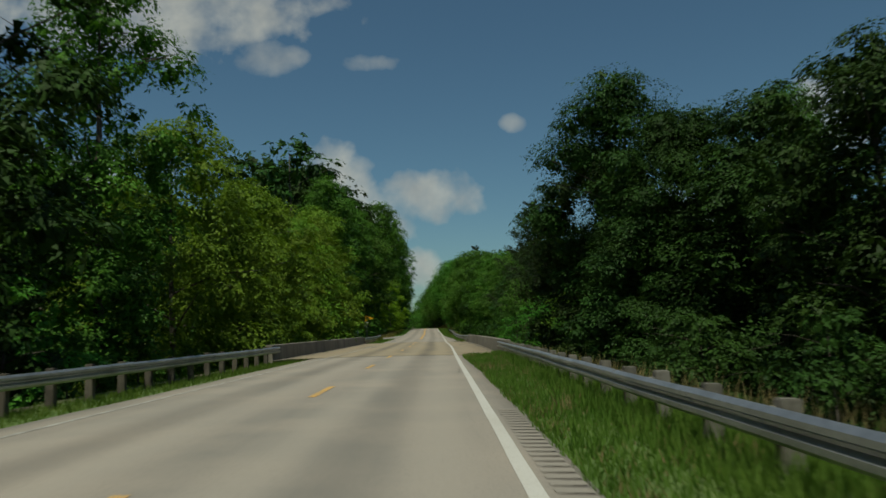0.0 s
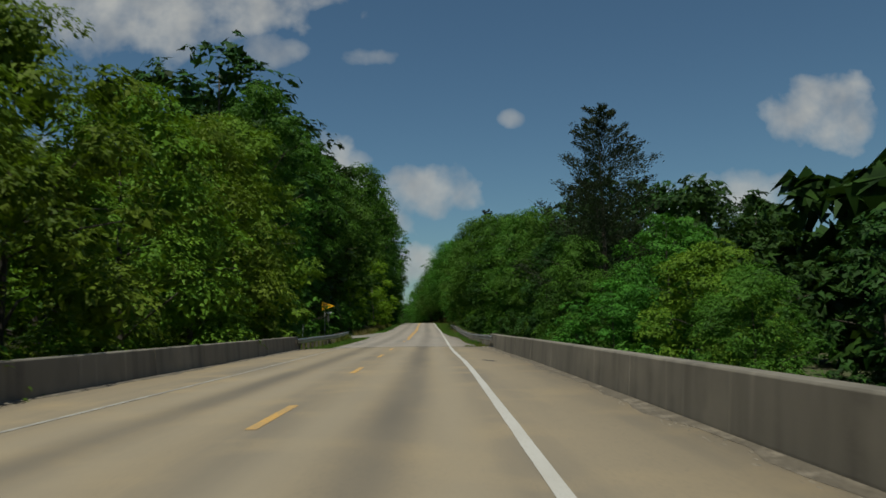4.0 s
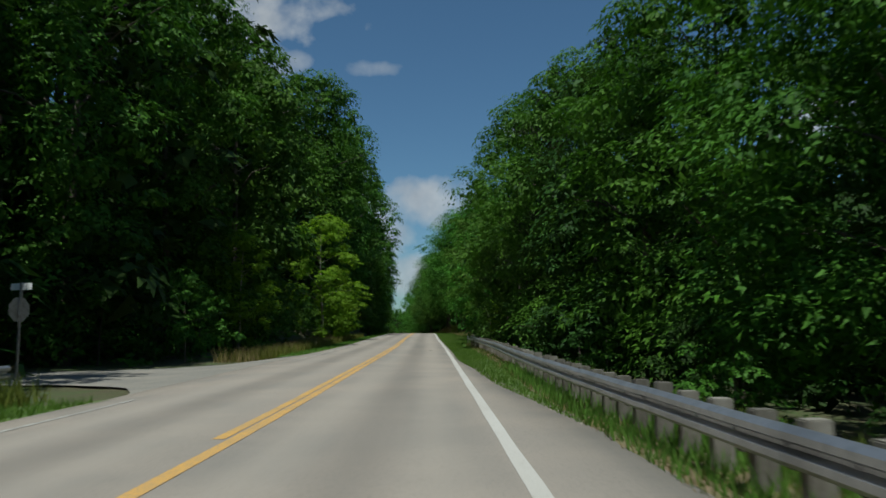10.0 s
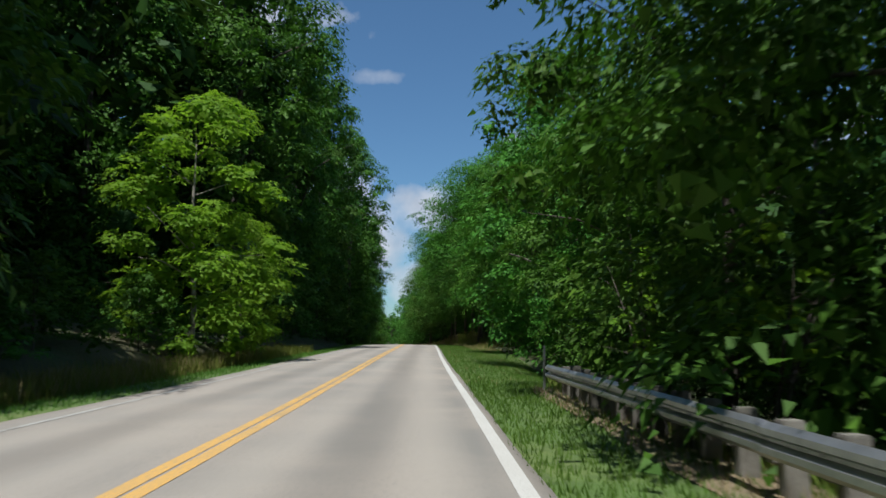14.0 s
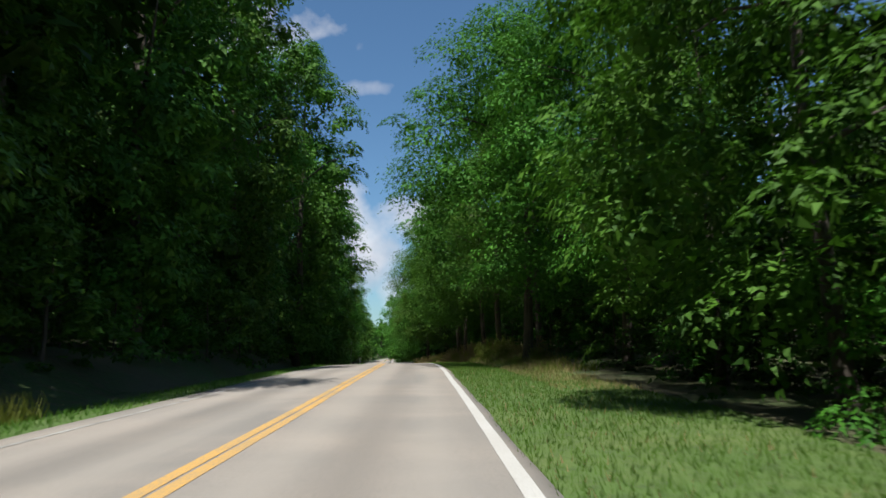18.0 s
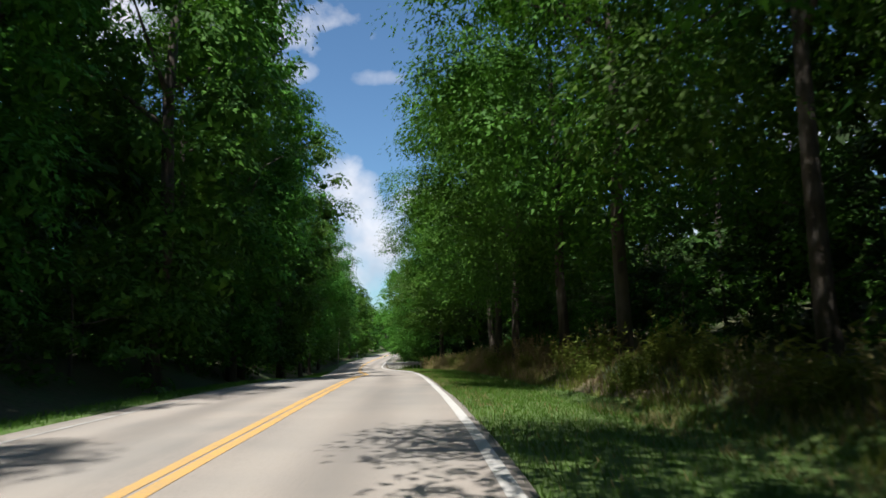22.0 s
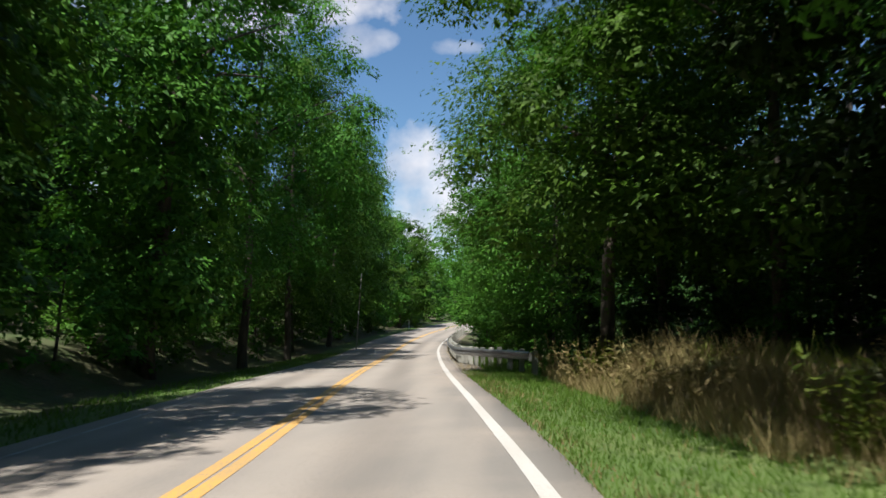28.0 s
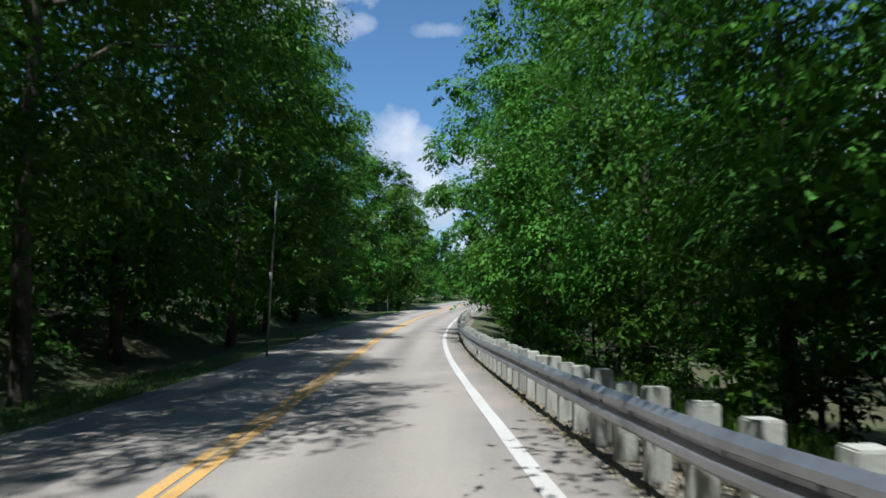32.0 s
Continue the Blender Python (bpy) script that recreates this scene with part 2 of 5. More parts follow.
FADED_PAINT = material("faded_white_paint", (0.36, 0.35, 0.32), 0.75, vary=[(2.0, (0.25, 0.235, 0.21), 0.42, 0.62), (30.0, (0.24, 0.225, 0.2), 0.5, 0.7)])
YELLOW_PAINT = material("yellow_line_paint", (0.56, 0.32, 0.08), 0.7, vary=[((1.2, 0.8, 1.0), (0.38, 0.26, 0.12), 0.42, 0.75), (40.0, (0.27, 0.22, 0.15), 0.5, 0.66)])
SCUFF = material("road_scuff", (0.15, 0.135, 0.115), 0.9, vary=[(9.0, (0.2, 0.18, 0.155), 0.45, 0.65)])
TAR = material("joint_tar", (0.035, 0.032, 0.03), 0.8, vary=[(6.0, (0.09, 0.08, 0.07), 0.5, 0.7)])
RUMBLE = material("rumble_groove", (0.238, 0.214, 0.184), 0.9, vary=[(1.5, (0.256, 0.228, 0.196), 0.4, 0.6)], bump=(60.0, 0.6, 0.015))
GALVANISED = material("galvanised_steel", (0.45, 0.455, 0.465), 0.42, 0.85, vary=[(1.2, (0.28, 0.285, 0.29), 0.45, 0.7), (14.0, (0.33, 0.335, 0.34), 0.5, 0.7)], bump=(6.0, 0.06, 0.01), obrand=0.06)
BROWN_WOOD = material("brown_weathered_post", (0.085, 0.073, 0.055), 0.9, vary=[((12, 12, 1.5), (0.05, 0.042, 0.032), 0.45, 0.7), (1.5, (0.14, 0.125, 0.1), 0.55, 0.75)], bump=(25.0, 0.5, 0.01), obrand=0.25)
POST_WOOD = material("pale_weathered_post", (0.34, 0.34, 0.295), 0.9, vary=[((12, 12, 1.5), (0.24, 0.235, 0.2), 0.45, 0.7), (1.5, (0.43, 0.42, 0.37), 0.5, 0.7)], bump=(25.0, 0.5, 0.01), obrand=0.18)
GREY_WOOD = material("dull_grey_post", (0.14, 0.13, 0.107), 0.9, vary=[((12, 12, 1.5), (0.09, 0.08, 0.065), 0.45, 0.7), (1.5, (0.22, 0.205, 0.175), 0.5, 0.7)], bump=(25.0, 0.5, 0.01), obrand=0.25)
SIGN_YELLOW = material("sign_yellow", (0.85, 0.42, 0.01), 0.45, vary=[(3.0, (0.75, 0.36, 0.01), 0.5, 0.8)])
SIGN_WHITE = material("sign_white", (0.75, 0.76, 0.76), 0.5, vary=[(5.0, (0.6, 0.6, 0.6), 0.5, 0.8)])
BLACK_INK = material("black_ink", (0.02, 0.02, 0.02), 0.6)
STEEL_POST = material("dull_steel_post", (0.3, 0.3, 0.29), 0.55, 0.7, vary=[(8.0, (0.2, 0.19, 0.17), 0.5, 0.7)])
BARK = material("bark", (0.085, 0.068, 0.052), 0.95, vary=[((6, 6, 1.2), (0.04, 0.033, 0.026), 0.42, 0.62), (0.8, (0.12, 0.105, 0.085), 0.5, 0.75)], bump=(14.0, 0.8, 0.03))
PALE_BARK = material("pale_bark", (0.30, 0.27, 0.22), 0.9, vary=[((5, 5, 1.0), (0.14, 0.12, 0.1), 0.45, 0.65)], bump=(12.0, 0.6, 0.02))
POLE_WOOD = material("pole_wood", (0.30, 0.275, 0.24), 0.9, vary=[((10, 10, 0.8), (0.2, 0.18, 0.155), 0.45, 0.7)], bump=(20.0, 0.4, 0.01))
SOIL = material("leaf_litter_ground", (0.07, 0.068, 0.03), 0.97, vary=[(0.25, (0.05, 0.085, 0.02), 0.42, 0.62), (1.7, (0.088, 0.072, 0.04), 0.52, 0.72), (9.0, (0.035, 0.03, 0.018), 0.5, 0.75)], bump=(5.0, 0.8, 0.08))
TURF = material("verge_turf", (0.07, 0.125, 0.022), 0.95, vary=[(0.5, (0.105, 0.145, 0.035), 0.45, 0.7), (4.0, (0.05, 0.085, 0.018), 0.48, 0.7), (18.0, (0.13, 0.12, 0.05), 0.6, 0.8)], bump=(16.0, 0.8, 0.04))
BARE_SOIL = material("tan_bare_soil", (0.185, 0.14, 0.082), 0.97, vary=[(0.9, (0.10, 0.12, 0.04), 0.46, 0.66), (6.0, (0.15, 0.108, 0.062), 0.48, 0.7)], bump=(20.0, 0.8, 0.04))
GRAVEL = material("loose_gravel", (0.19, 0.168, 0.132), 0.95, vary=[(14.0, (0.13, 0.114, 0.09), 0.45, 0.6), (1.2, (0.15, 0.13, 0.09), 0.5, 0.7)], bump=(28.0, 1.0, 0.03))
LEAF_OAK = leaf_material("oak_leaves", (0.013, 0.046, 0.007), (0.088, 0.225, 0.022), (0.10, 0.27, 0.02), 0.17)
LEAF_BRIGHT = leaf_material("young_bright_leaves", (0.08, 0.18, 0.014), (0.18, 0.31, 0.026), (0.26, 0.46, 0.024), 0.45)
# darker copy of the leaf green; the shade of dim crowns is coloured in
LEAF_SHADED = leaf_material("shade_dark_leaves", (0.008, 0.022, 0.005), (0.038, 0.094, 0.014), (0.04, 0.08, 0.01), 0.18)
# brighter copy of the oak green; the sun on these crowns is coloured in
LEAF_LIME = leaf_material("sun_lightened_lime_leaves", (0.045, 0.105, 0.009), (0.155, 0.255, 0.024), (0.17, 0.29, 0.015), 0.24)
LEAF_CEDAR = leaf_material("cedar_needles", (0.020, 0.036, 0.016), (0.046, 0.062, 0.03), (0.05, 0.08, 0.03), 0.2)
BLADE = leaf_material("grass_blades", (0.055, 0.12, 0.016), (0.12, 0.20, 0.035), (0.16, 0.28, 0.03), 0.35)
DRY_BLADE = leaf_material("dry_grass_blades", (0.17, 0.145, 0.06), (0.32, 0.255, 0.12), (0.3, 0.24, 0.1), 0.3)
WEED = leaf_material("weed_leaves", (0.08, 0.13, 0.022), (0.2, 0.21, 0.045), (0.22, 0.26, 0.04), 0.38)


# ---------------------------------------------------------------- building helpers
def part(name, bm, mat, parent=None, label="", smooth=False):
    """Link a bmesh as one mesh object, under a thing or a part where one is given."""
    me = bpy.data.meshes.new(name)
    bm.to_mesh(me)
    bm.free()
    me.materials.append(mat)
    if smooth:
        for p in me.polygons:
            p.use_smooth = True
    ob = new(name, me)
    ob.parent = parent
    if label:
        tagged(ob, label)
    return ob


def mesh_part(name, verts, faces, mat, parent=None, smooth=False):
    me = bpy.data.meshes.new(name)
    me.from_pydata([tuple(v) for v in verts], [], faces)
    me.materials.append(mat)
    if smooth:
        me.polygons.foreach_set("use_smooth", [True] * len(me.polygons))
    me.update()
    ob = new(name, me)
    ob.parent = parent
    return ob


def shared(name, me, m, parent):
    ob = new(name, me)
    ob.parent, ob.matrix_local = parent, m
    return ob


def box(bm, x0, y0, z0, x1, y1, z1, bevel=0.0):
    made = bmesh.ops.create_cube(bm, size=1.0, matrix=Matrix.Translation(((x0 + x1) / 2, (y0 + y1) / 2, (z0 + z1) / 2)) @ Matrix.Diagonal((x1 - x0, y1 - y0, z1 - z0, 1)))
    if bevel:
        edges = {e for v in made["verts"] for e in v.link_edges}
        bmesh.ops.bevel(bm, geom=list(edges), offset=bevel, segments=2, affect="EDGES")


def tube(bm, points, radii, sides=8):
    rings = []
    for i, p in enumerate(points):
        a, b = points[max(i - 1, 0)], points[min(i + 1, len(points) - 1)]
        d = (Vector(b) - Vector(a)).normalized()
        side = d.cross(Vector((0.3, 1, 0.1))).normalized()
        up = side.cross(d)
        rings.append([bm.verts.new(Vector(p) + radii[i] * (math.cos(k * 6.28318 / sides) * side + math.sin(k * 6.28318 / sides) * up)) for k in range(sides)])
    for r, q in zip(rings, rings[1:]):
        for k in range(sides):
            bm.faces.new((r[k], r[(k + 1) % sides], q[(k + 1) % sides], q[k]))
    bm.faces.new(rings[-1])
    bm.faces.new(rings[0][::-1])


def ease(a, b, v):
    k = min(max((v - a) / (b - a), 0.0), 1.0)
    return k * k * (3 - 2 * k)


# ---------------------------------------------------------------- the road's line
# along y, x of the white line on the right, height of the road
LINE = [(-80, -0.5, 0), (-30, 0.32, 0), (0, 0.78, 0), (20, 1.14, 0), (40, 1.5, 0), (55, 1.82, 0), (68, 2.03, 0), (80, 2.07, -0.01), (92, 2.2, 0), (103, 2.36, 0.04),
        (115, 2.51, 0.12), (128, 2.6, 0.29), (140, 2.68, 0.47), (155, 2.75, 0.69), (170, 2.72, 0.94), (185, 2.71, 1.23), (200, 2.79, 1.52), (209, 2.8, 1.69), (218, 2.82, 1.84), (225, 2.77, 1.92),
        (232, 2.62, 1.95), (239, 2.37, 1.93), (246, 2.07, 1.86), (254, 1.7, 1.75), (262, 1.3, 1.6), (271, 0.75, 1.41), (280, -0.04, 1.2), (289, -1.11, 0.98), (298, -2.24, 0.75), (305, -3.04, 0.56),
        (312, -3.78, 0.38), (320, -4.58, 0.21), (330, -5.5, 0.05), (350, -6.7, 0), (375, -6.6, 0.45), (400, -4, 1.3), (425, 1.5, 2.1), (455, 11, 2.8), (500, 30, 3.2), (560, 60, 3.2)]
LY = np.array([r[0] for r in LINE], float)


def _slopes(v):
    d = np.gradient(v, LY)
    return d


LX, LZ = np.array([r[1] for r in LINE], float), np.array([r[2] for r in LINE], float)
DX, DZ = _slopes(LX), _slopes(LZ)


def _at(y, v, d):
    y = np.clip(np.asarray(y, float), LY[0], LY[-1] - 1e-6)
    i = np.clip(np.searchsorted(LY, y, "right") - 1, 0, len(LY) - 2)
    h = LY[i + 1] - LY[i]
    k = (y - LY[i]) / h
    return (2 * k**3 - 3 * k**2 + 1) * v[i] + (k**3 - 2 * k**2 + k) * h * d[i] + (-2 * k**3 + 3 * k**2) * v[i + 1] + (k**3 - k**2) * h * d[i + 1]


def road(y, o=0.0, dz=0.0):
    """The place at y along the road, o metres to the right of the white line, dz over the road."""
    x, z = _at(y, LX, DX), _at(y, LZ, DZ)
    s = (_at(y + 0.5, LX, DX) - _at(y - 0.5, LX, DX))
    n = 1 / math.sqrt(1 + s * s)
    return Vector((x + o * n, y - o * s * n, z + dz + crown(o, y)))


def crown(o, y):
    """The road falls off slightly to both sides of its middle, and leans into the bend at its far end."""
    o = min(max(o, -8.5), 2.0)
    return -0.012 * abs(o + 3.55) + 0.06 * o * ease(256, 284, y) * (1 - ease(322, 352, y))


def heading(y):
    s = _at(y + 0.5, LX, DX) - _at(y - 0.5, LX, DX)
    return math.degrees(math.atan2(-s, 1.0))


def at_road(y, o, dz=0.0, turn=0.0):
    p = road(y, o, dz)
    return pose(p.x, p.y, p.z, 0, 0, heading(y) + turn)


def ribbon(name, y0, y1, step, section, mat, parent=None, smooth=True):
    """A strip along the road. section(y): rows of (offset, height over the road)."""
    n = max(1, int(math.ceil((y1 - y0) / step)))
    verts, faces, w = [], [], 0
    for i in range(n + 1):
        y = y0 + (y1 - y0) * i / n
        row = section(y)
        w = len(row)
        verts += [road(y, o, dz) for o, dz in row]
    for i in range(n):
        for j in range(w - 1):
            a = i * w + j
            faces.append((a, a + 1, a + w + 1, a + w))
    ob = mesh_part(name, verts, faces, mat, parent, smooth)
    # across the road from 10.6 m left of the white line to 3.6 m right of it
    across = [min(max((o + 10.6) / 14.2, 0.0), 1.0) for i in range(n + 1) for o, dz in section(y0 + (y1 - y0) * i / n)]
    layer = ob.data.uv_layers.new(name="across")
    for loop in ob.data.loops:
        layer.data[loop.index].uv = (across[loop.vertex_index], 0.0)
    return ob


BRIDGE0, BRIDGE1 = 41.3, 89.2
WIDE = 3.55        # lane
LEFT = -2 * WIDE   # white line on the left


def wob(y, k, amount):
    return amount * noise.noise(Vector((y * 0.35, k * 7.3, 0.0))) + 0.5 * amount * noise.noise(Vector((y * 1.9, k * 3.1, 4.0)))


def shoulder_right(y):
    """Width of the paved shoulder past the white line."""
    w = 0.56 - 0.18 * ease(22, 38, y) * (1 - ease(84, 90, y))
    w += 1.3 * ease(84, 92, y) * (1 - ease(106, 128, y))
    w -= 0.32 * ease(128, 136, y) * (1 - ease(272, 284, y))
    w += 0.1 * ease(300, 312, y)
    return w + wob(y, 1, 0.05)


def shoulder_left(y):
    return 0.75 - 0.3 * ease(135, 160, y) - 0.36 * ease(250, 285, y) + wob(y, 2, 0.05)


def ground_height(y, o):
    """Height of the ground over the road, o metres right of the white line."""
    creek = ease(34, 48, y) * (1 - ease(82, 98, y))
    wood = noise.noise(Vector((o * 0.06, y * 0.045, 1.0)))
    if o > -3.5:
        d = o - (0.6 + 0.0 * y)
        if d < 0:
            return -0.09
        verge = -0.05 - 0.03 * min(d, 3.0) + 0.1 * ease(0.6, 1.6, d) * (1 - ease(162, 172, y)) * (1 - ease(36, 39, y) * (1 - ease(92, 95, y)))
        bank = (1.1 * ease(2.6, 5.5, d) + 2.4 * ease(6, 18, d)) * ease(208, 242, y) * (1 - ease(292, 306, y))
        fall = -(1.8 * ease(2.2, 6, d) + 1.2 * ease(6, 25, d)) * (1 - ease(165, 200, y)) - 1.6 * ease(1.5, 7, d) * ease(296, 312, y)
        fall -= 3.0 * ease(3.2, 8, d) * creek
        return verge + bank + fall + wood * 1.2 * ease(6, 20, d) - 0.35 * creek * ease(2.8, 3.4, d)
    d = LEFT - 0.6 - o
    if d < 0:
        return -0.09
    verge = -0.05 - 0.08 * min(d, 3.0)
    bank = (1.6 * ease(3.0, 7.0, d) + 9.0 * ease(7, 40, d)) * ease(138, 185, y) * (1 - 0.8 * ease(340, 410, y))
    fall = -(1.6 * ease(3.5, 9, d)) * (1 - ease(96, 112, y)) - 3.0 * ease(2.6, 8, d) * creek
    hill = 6.0 * ease(14, 50, d) * (1 - ease(138, 185, y))
    return verge + bank + fall + hill + wood * 1.4 * ease(6, 20, d)


# ---------------------------------------------------------------- ground
def build_ground():
    offs = [-900, -400, -200, -120, -80, -60, -48, -40, -33, -28, -24, -21, -18.5, -16.5, -15, -13.5, -12.4, -11.4, -10.6, -9.9, -9.2, -8.5, -7.9, -6, -3.6, -3.4, 0.2, 0.7, 1.3, 1.9, 2.5,
            3.1, 3.6, 4.2, 4.8, 5.5, 6.3, 7.2, 8.2, 9.5, 11, 13, 15.5, 18.5, 22, 27, 33, 40, 50, 65, 90, 140, 220, 420, 900]
    ys = [-900, -500, -300, -200, -140, -100, -80] + list(np.arange(-60, 440, 2.5)) + list(np.arange(440, 560, 10)) + [560, 620, 700, 820, 1000, 1300, 1700]
    verts, faces, w = [], [], len(offs)
    for y in ys:
        yc = min(max(y, -79), 559)
        for o in offs:
            p = road(yc, 0.0)
            s = float(_at(yc + 0.5, LX, DX) - _at(yc - 0.5, LX, DX)) * (1 - ease(20, 60, abs(o)))
            verts.append((p.x + o, y - o * s, float(_at(yc, LZ, DZ)) + crown(o, yc) + ground_height(yc, o)))
    for i in range(len(ys) - 1):
        for j in range(w - 1):
            a = i * w + j
            faces.append((a, a + 1, a + w + 1, a + w))
    ground = mesh_part("ground", verts, faces, SOIL, smooth=True)
    return tagged(ground, "woodland floor of leaf litter, moss and bare soil", "ground", kind="structure")


ground = build_ground()


# ---------------------------------------------------------------- road, deck, lines
def surface(y):
    return [(LEFT - shoulder_left(y), -0.012), (LEFT, 0), (-WIDE, 0), (0.0, 0), (shoulder_right(y), -0.012)]


def slab(name, y0, y1, section, mat, label, category):
    ob = ribbon(name, y0, y1, 1.5, section, mat)
    ob.modifiers.new("depth", "SOLIDIFY").thickness = 0.12
    ob.modifiers["depth"].offset = -1.0
    return tagged(ob, label, category, kind="structure")


slab("road", -80, BRIDGE0 - 0.02, surface, ASPHALT, "worn light-grey asphalt road before the bridge", "road")
slab("road", BRIDGE1 + 0.02, 555, surface, ASPHALT, "worn light-grey two-lane asphalt road through the woods", "road")
deck = slab("bridge_deck", BRIDGE0, BRIDGE1, lambda y: [(LEFT - 2.55, -0.02), (LEFT, 0), (-WIDE, 0), (0, 0), (2.6, -0.02)], DECK, "tan stained concrete bridge deck between two parapets", "bridge deck")
for jy in (BRIDGE0, BRIDGE1):
    tagged(ribbon("expansion_joint", jy - 0.05, jy + 0.05, 0.1, lambda y: [(LEFT - 2.5, 0.006), (-WIDE, 0.008), (2.5, 0.006)], TAR), "dark tarred joint across the road at the bridge end", "road joint", "bridge joints", "structure")


def narrow(y):
    """How much less wide each lane is than at the start."""
    return 0.1 * ease(118, 145, y) + 0.18 * ease(250, 285, y)


def line(name, y0, y1, o, width, mat, label, group, lanes=0):
    """lanes: how many lane widths it lies from the white line on the right."""
    def section(y):
        c = o + lanes * narrow(y)
        return [(c - width / 2 + wob(y, o, 0.012), 0.006), (c + width / 2 + wob(y, o + 3, 0.012), 0.006)]
    ob = ribbon(name, y0, y1, 1.0, section, mat)
    return tagged(ob, label, "road marking", group, "structure")


line("edge_line", -80, BRIDGE0 - 0.1, 0.0, 0.17, WHITE_PAINT, "worn solid white edge line on asphalt", "edge lines")
line("edge_line", BRIDGE0 + 0.1, BRIDGE1 - 0.1, 0.0, 0.17, WHITE_PAINT, "worn solid white edge line on the bridge deck", "edge lines")
line("edge_line", BRIDGE1 + 0.1, 550, 0.0, 0.18, WHITE_PAINT, "worn solid white edge line on asphalt", "edge lines")
line("edge_line", -80, BRIDGE0 - 0.1, LEFT, 0.11, FADED_PAINT, "faded white edge line on asphalt", "edge lines")
line("edge_line", BRIDGE0 + 0.1, BRIDGE1 - 0.1, LEFT, 0.11, FADED_PAINT, "faded white edge line on the bridge deck", "edge lines")
line("edge_line", BRIDGE1 + 0.1, 119, LEFT, 0.11, FADED_PAINT, "faded white edge line on asphalt", "edge lines")
line("edge_line", 136, 550, LEFT, 0.11, FADED_PAINT, "faded white edge line on asphalt", "edge lines", 2)
for y in (-31.2, -19.0, -7.0, 5.0, 17.3, 29.0, 39.5, 52.2, 63.8, 74.8, 84.2, 102.3):
    line("centre_dash", y - 1.5, y + 1.5, -WIDE, 0.16, YELLOW_PAINT, "short yellow dash in the middle of the road", "centre dashes")
line("centre_line", 107, 550, -WIDE + 0.105, 0.165, YELLOW_PAINT, "solid yellow no-passing line on asphalt", "centre lines", 1)
line("centre_line", 113, 550, -WIDE - 0.105, 0.165, YELLOW_PAINT, "solid yellow no-passing line on asphalt", "centre lines", 1)


def rumble_strip(y0, y1, label):
    verts, faces = [], []
    y = y0
    while y < y1:
        a = len(verts)
        for yy, dz in ((y, 0.004), (y + 0.05, 0.0045), (y + 0.14, 0.0045), (y + 0.18, 0.004)):
            verts += [road(yy, 0.17, dz), road(yy, 0.50, dz)]
        faces += [(a, a + 1, a + 3, a + 2), (a + 2, a + 3, a + 5, a + 4), (a + 4, a + 5, a + 7, a + 6)]
        y += 0.31
    return tagged(mesh_part("rumble_strip", verts, faces, RUMBLE), label, "rumble strip", "rumble strips", "structure")


rumble_strip(-6, 13.0, "ground-in rumble grooves beside the white line")


# ---------------------------------------------------------------- bridge parapets
def parapet_panel(length):
    prof = [(-0.02, -0.15), (-0.018, 0.05), (0.035, 0.79), (0.06, 0.82), (0.33, 0.82), (0.355, 0.79), (0.42, -0.15)]
    bm = bmesh.new()
    ends = []
    for yy in (0.001, length - 0.001):
        ends.append([bm.verts.new((o, yy, z)) for o, z in prof])
    n = len(prof)
    for k in range(n):
        bm.faces.new((ends[0][k], ends[1][k], ends[1][(k + 1) % n], ends[0][(k + 1) % n]))
    bm.faces.new(ends[0])
    bm.faces.new(ends[1][::-1])
    bmesh.ops.recalc_face_normals(bm, faces=bm.faces)
    bmesh.ops.bevel(bm, geom=[e for e in bm.edges if e.calc_face_angle(0) > 0.2], offset=0.006, segments=1, affect="EDGES")
    me = bpy.data.meshes.new("panel")
    bm.to_mesh(me)
    bm.free()
    me.materials.append(CONCRETE)
    return me


def parapet(side, y0, y1, label):
    thing = tagged(new("bridge_parapet"), label, "parapet", "bridge parapets")
    o = 2.62 if side > 0 else LEFT - 2.55
    thing.matrix_world = at_road(y0, o)
    inv = thing.matrix_world.inverted()
    count = round((y1 - y0) / 4.9)
    length = (y1 - y0) / count
    me = parapet_panel(length)
    for i in range(count):
        y = y0 + i * length
        m = at_road(y, o) if side > 0 else at_road(y + length, o, 0.0, 180.0)
        shared("panel", me, inv @ m, thing)
    bm = bmesh.new()
    for i in range(60):
        ya, yb = y0 + (y1 - y0) * i / 60, y0 + (y1 - y0) * (i + 1) / 60
        w0, w1 = 0.26 + wob(ya, side + 5, 0.3), 0.26 + wob(yb, side + 5, 0.3)
        quad = [road(ya, o - side * w0, -0.013), road(yb, o - side * w1, -0.013), road(yb, o - side * 0.005, 0.02), road(ya, o - side * 0.005, 0.02)]
        f = bm.faces.new([bm.verts.new(inv @ q) for q in (quad if side < 0 else quad[::-1])])
    bmesh.ops.remove_doubles(bm, verts=bm.verts, dist=0.001)
    part("silt_strip", bm, GRIME, thing, "dark silt and grit washed against the wall")
    return thing


parapet(1, 40.2, 89.6, "weathered grey concrete parapet beside the bridge shoulder")
parapet(-1, 39.0, 88.0, "stained concrete parapet on the far side of the bridge")

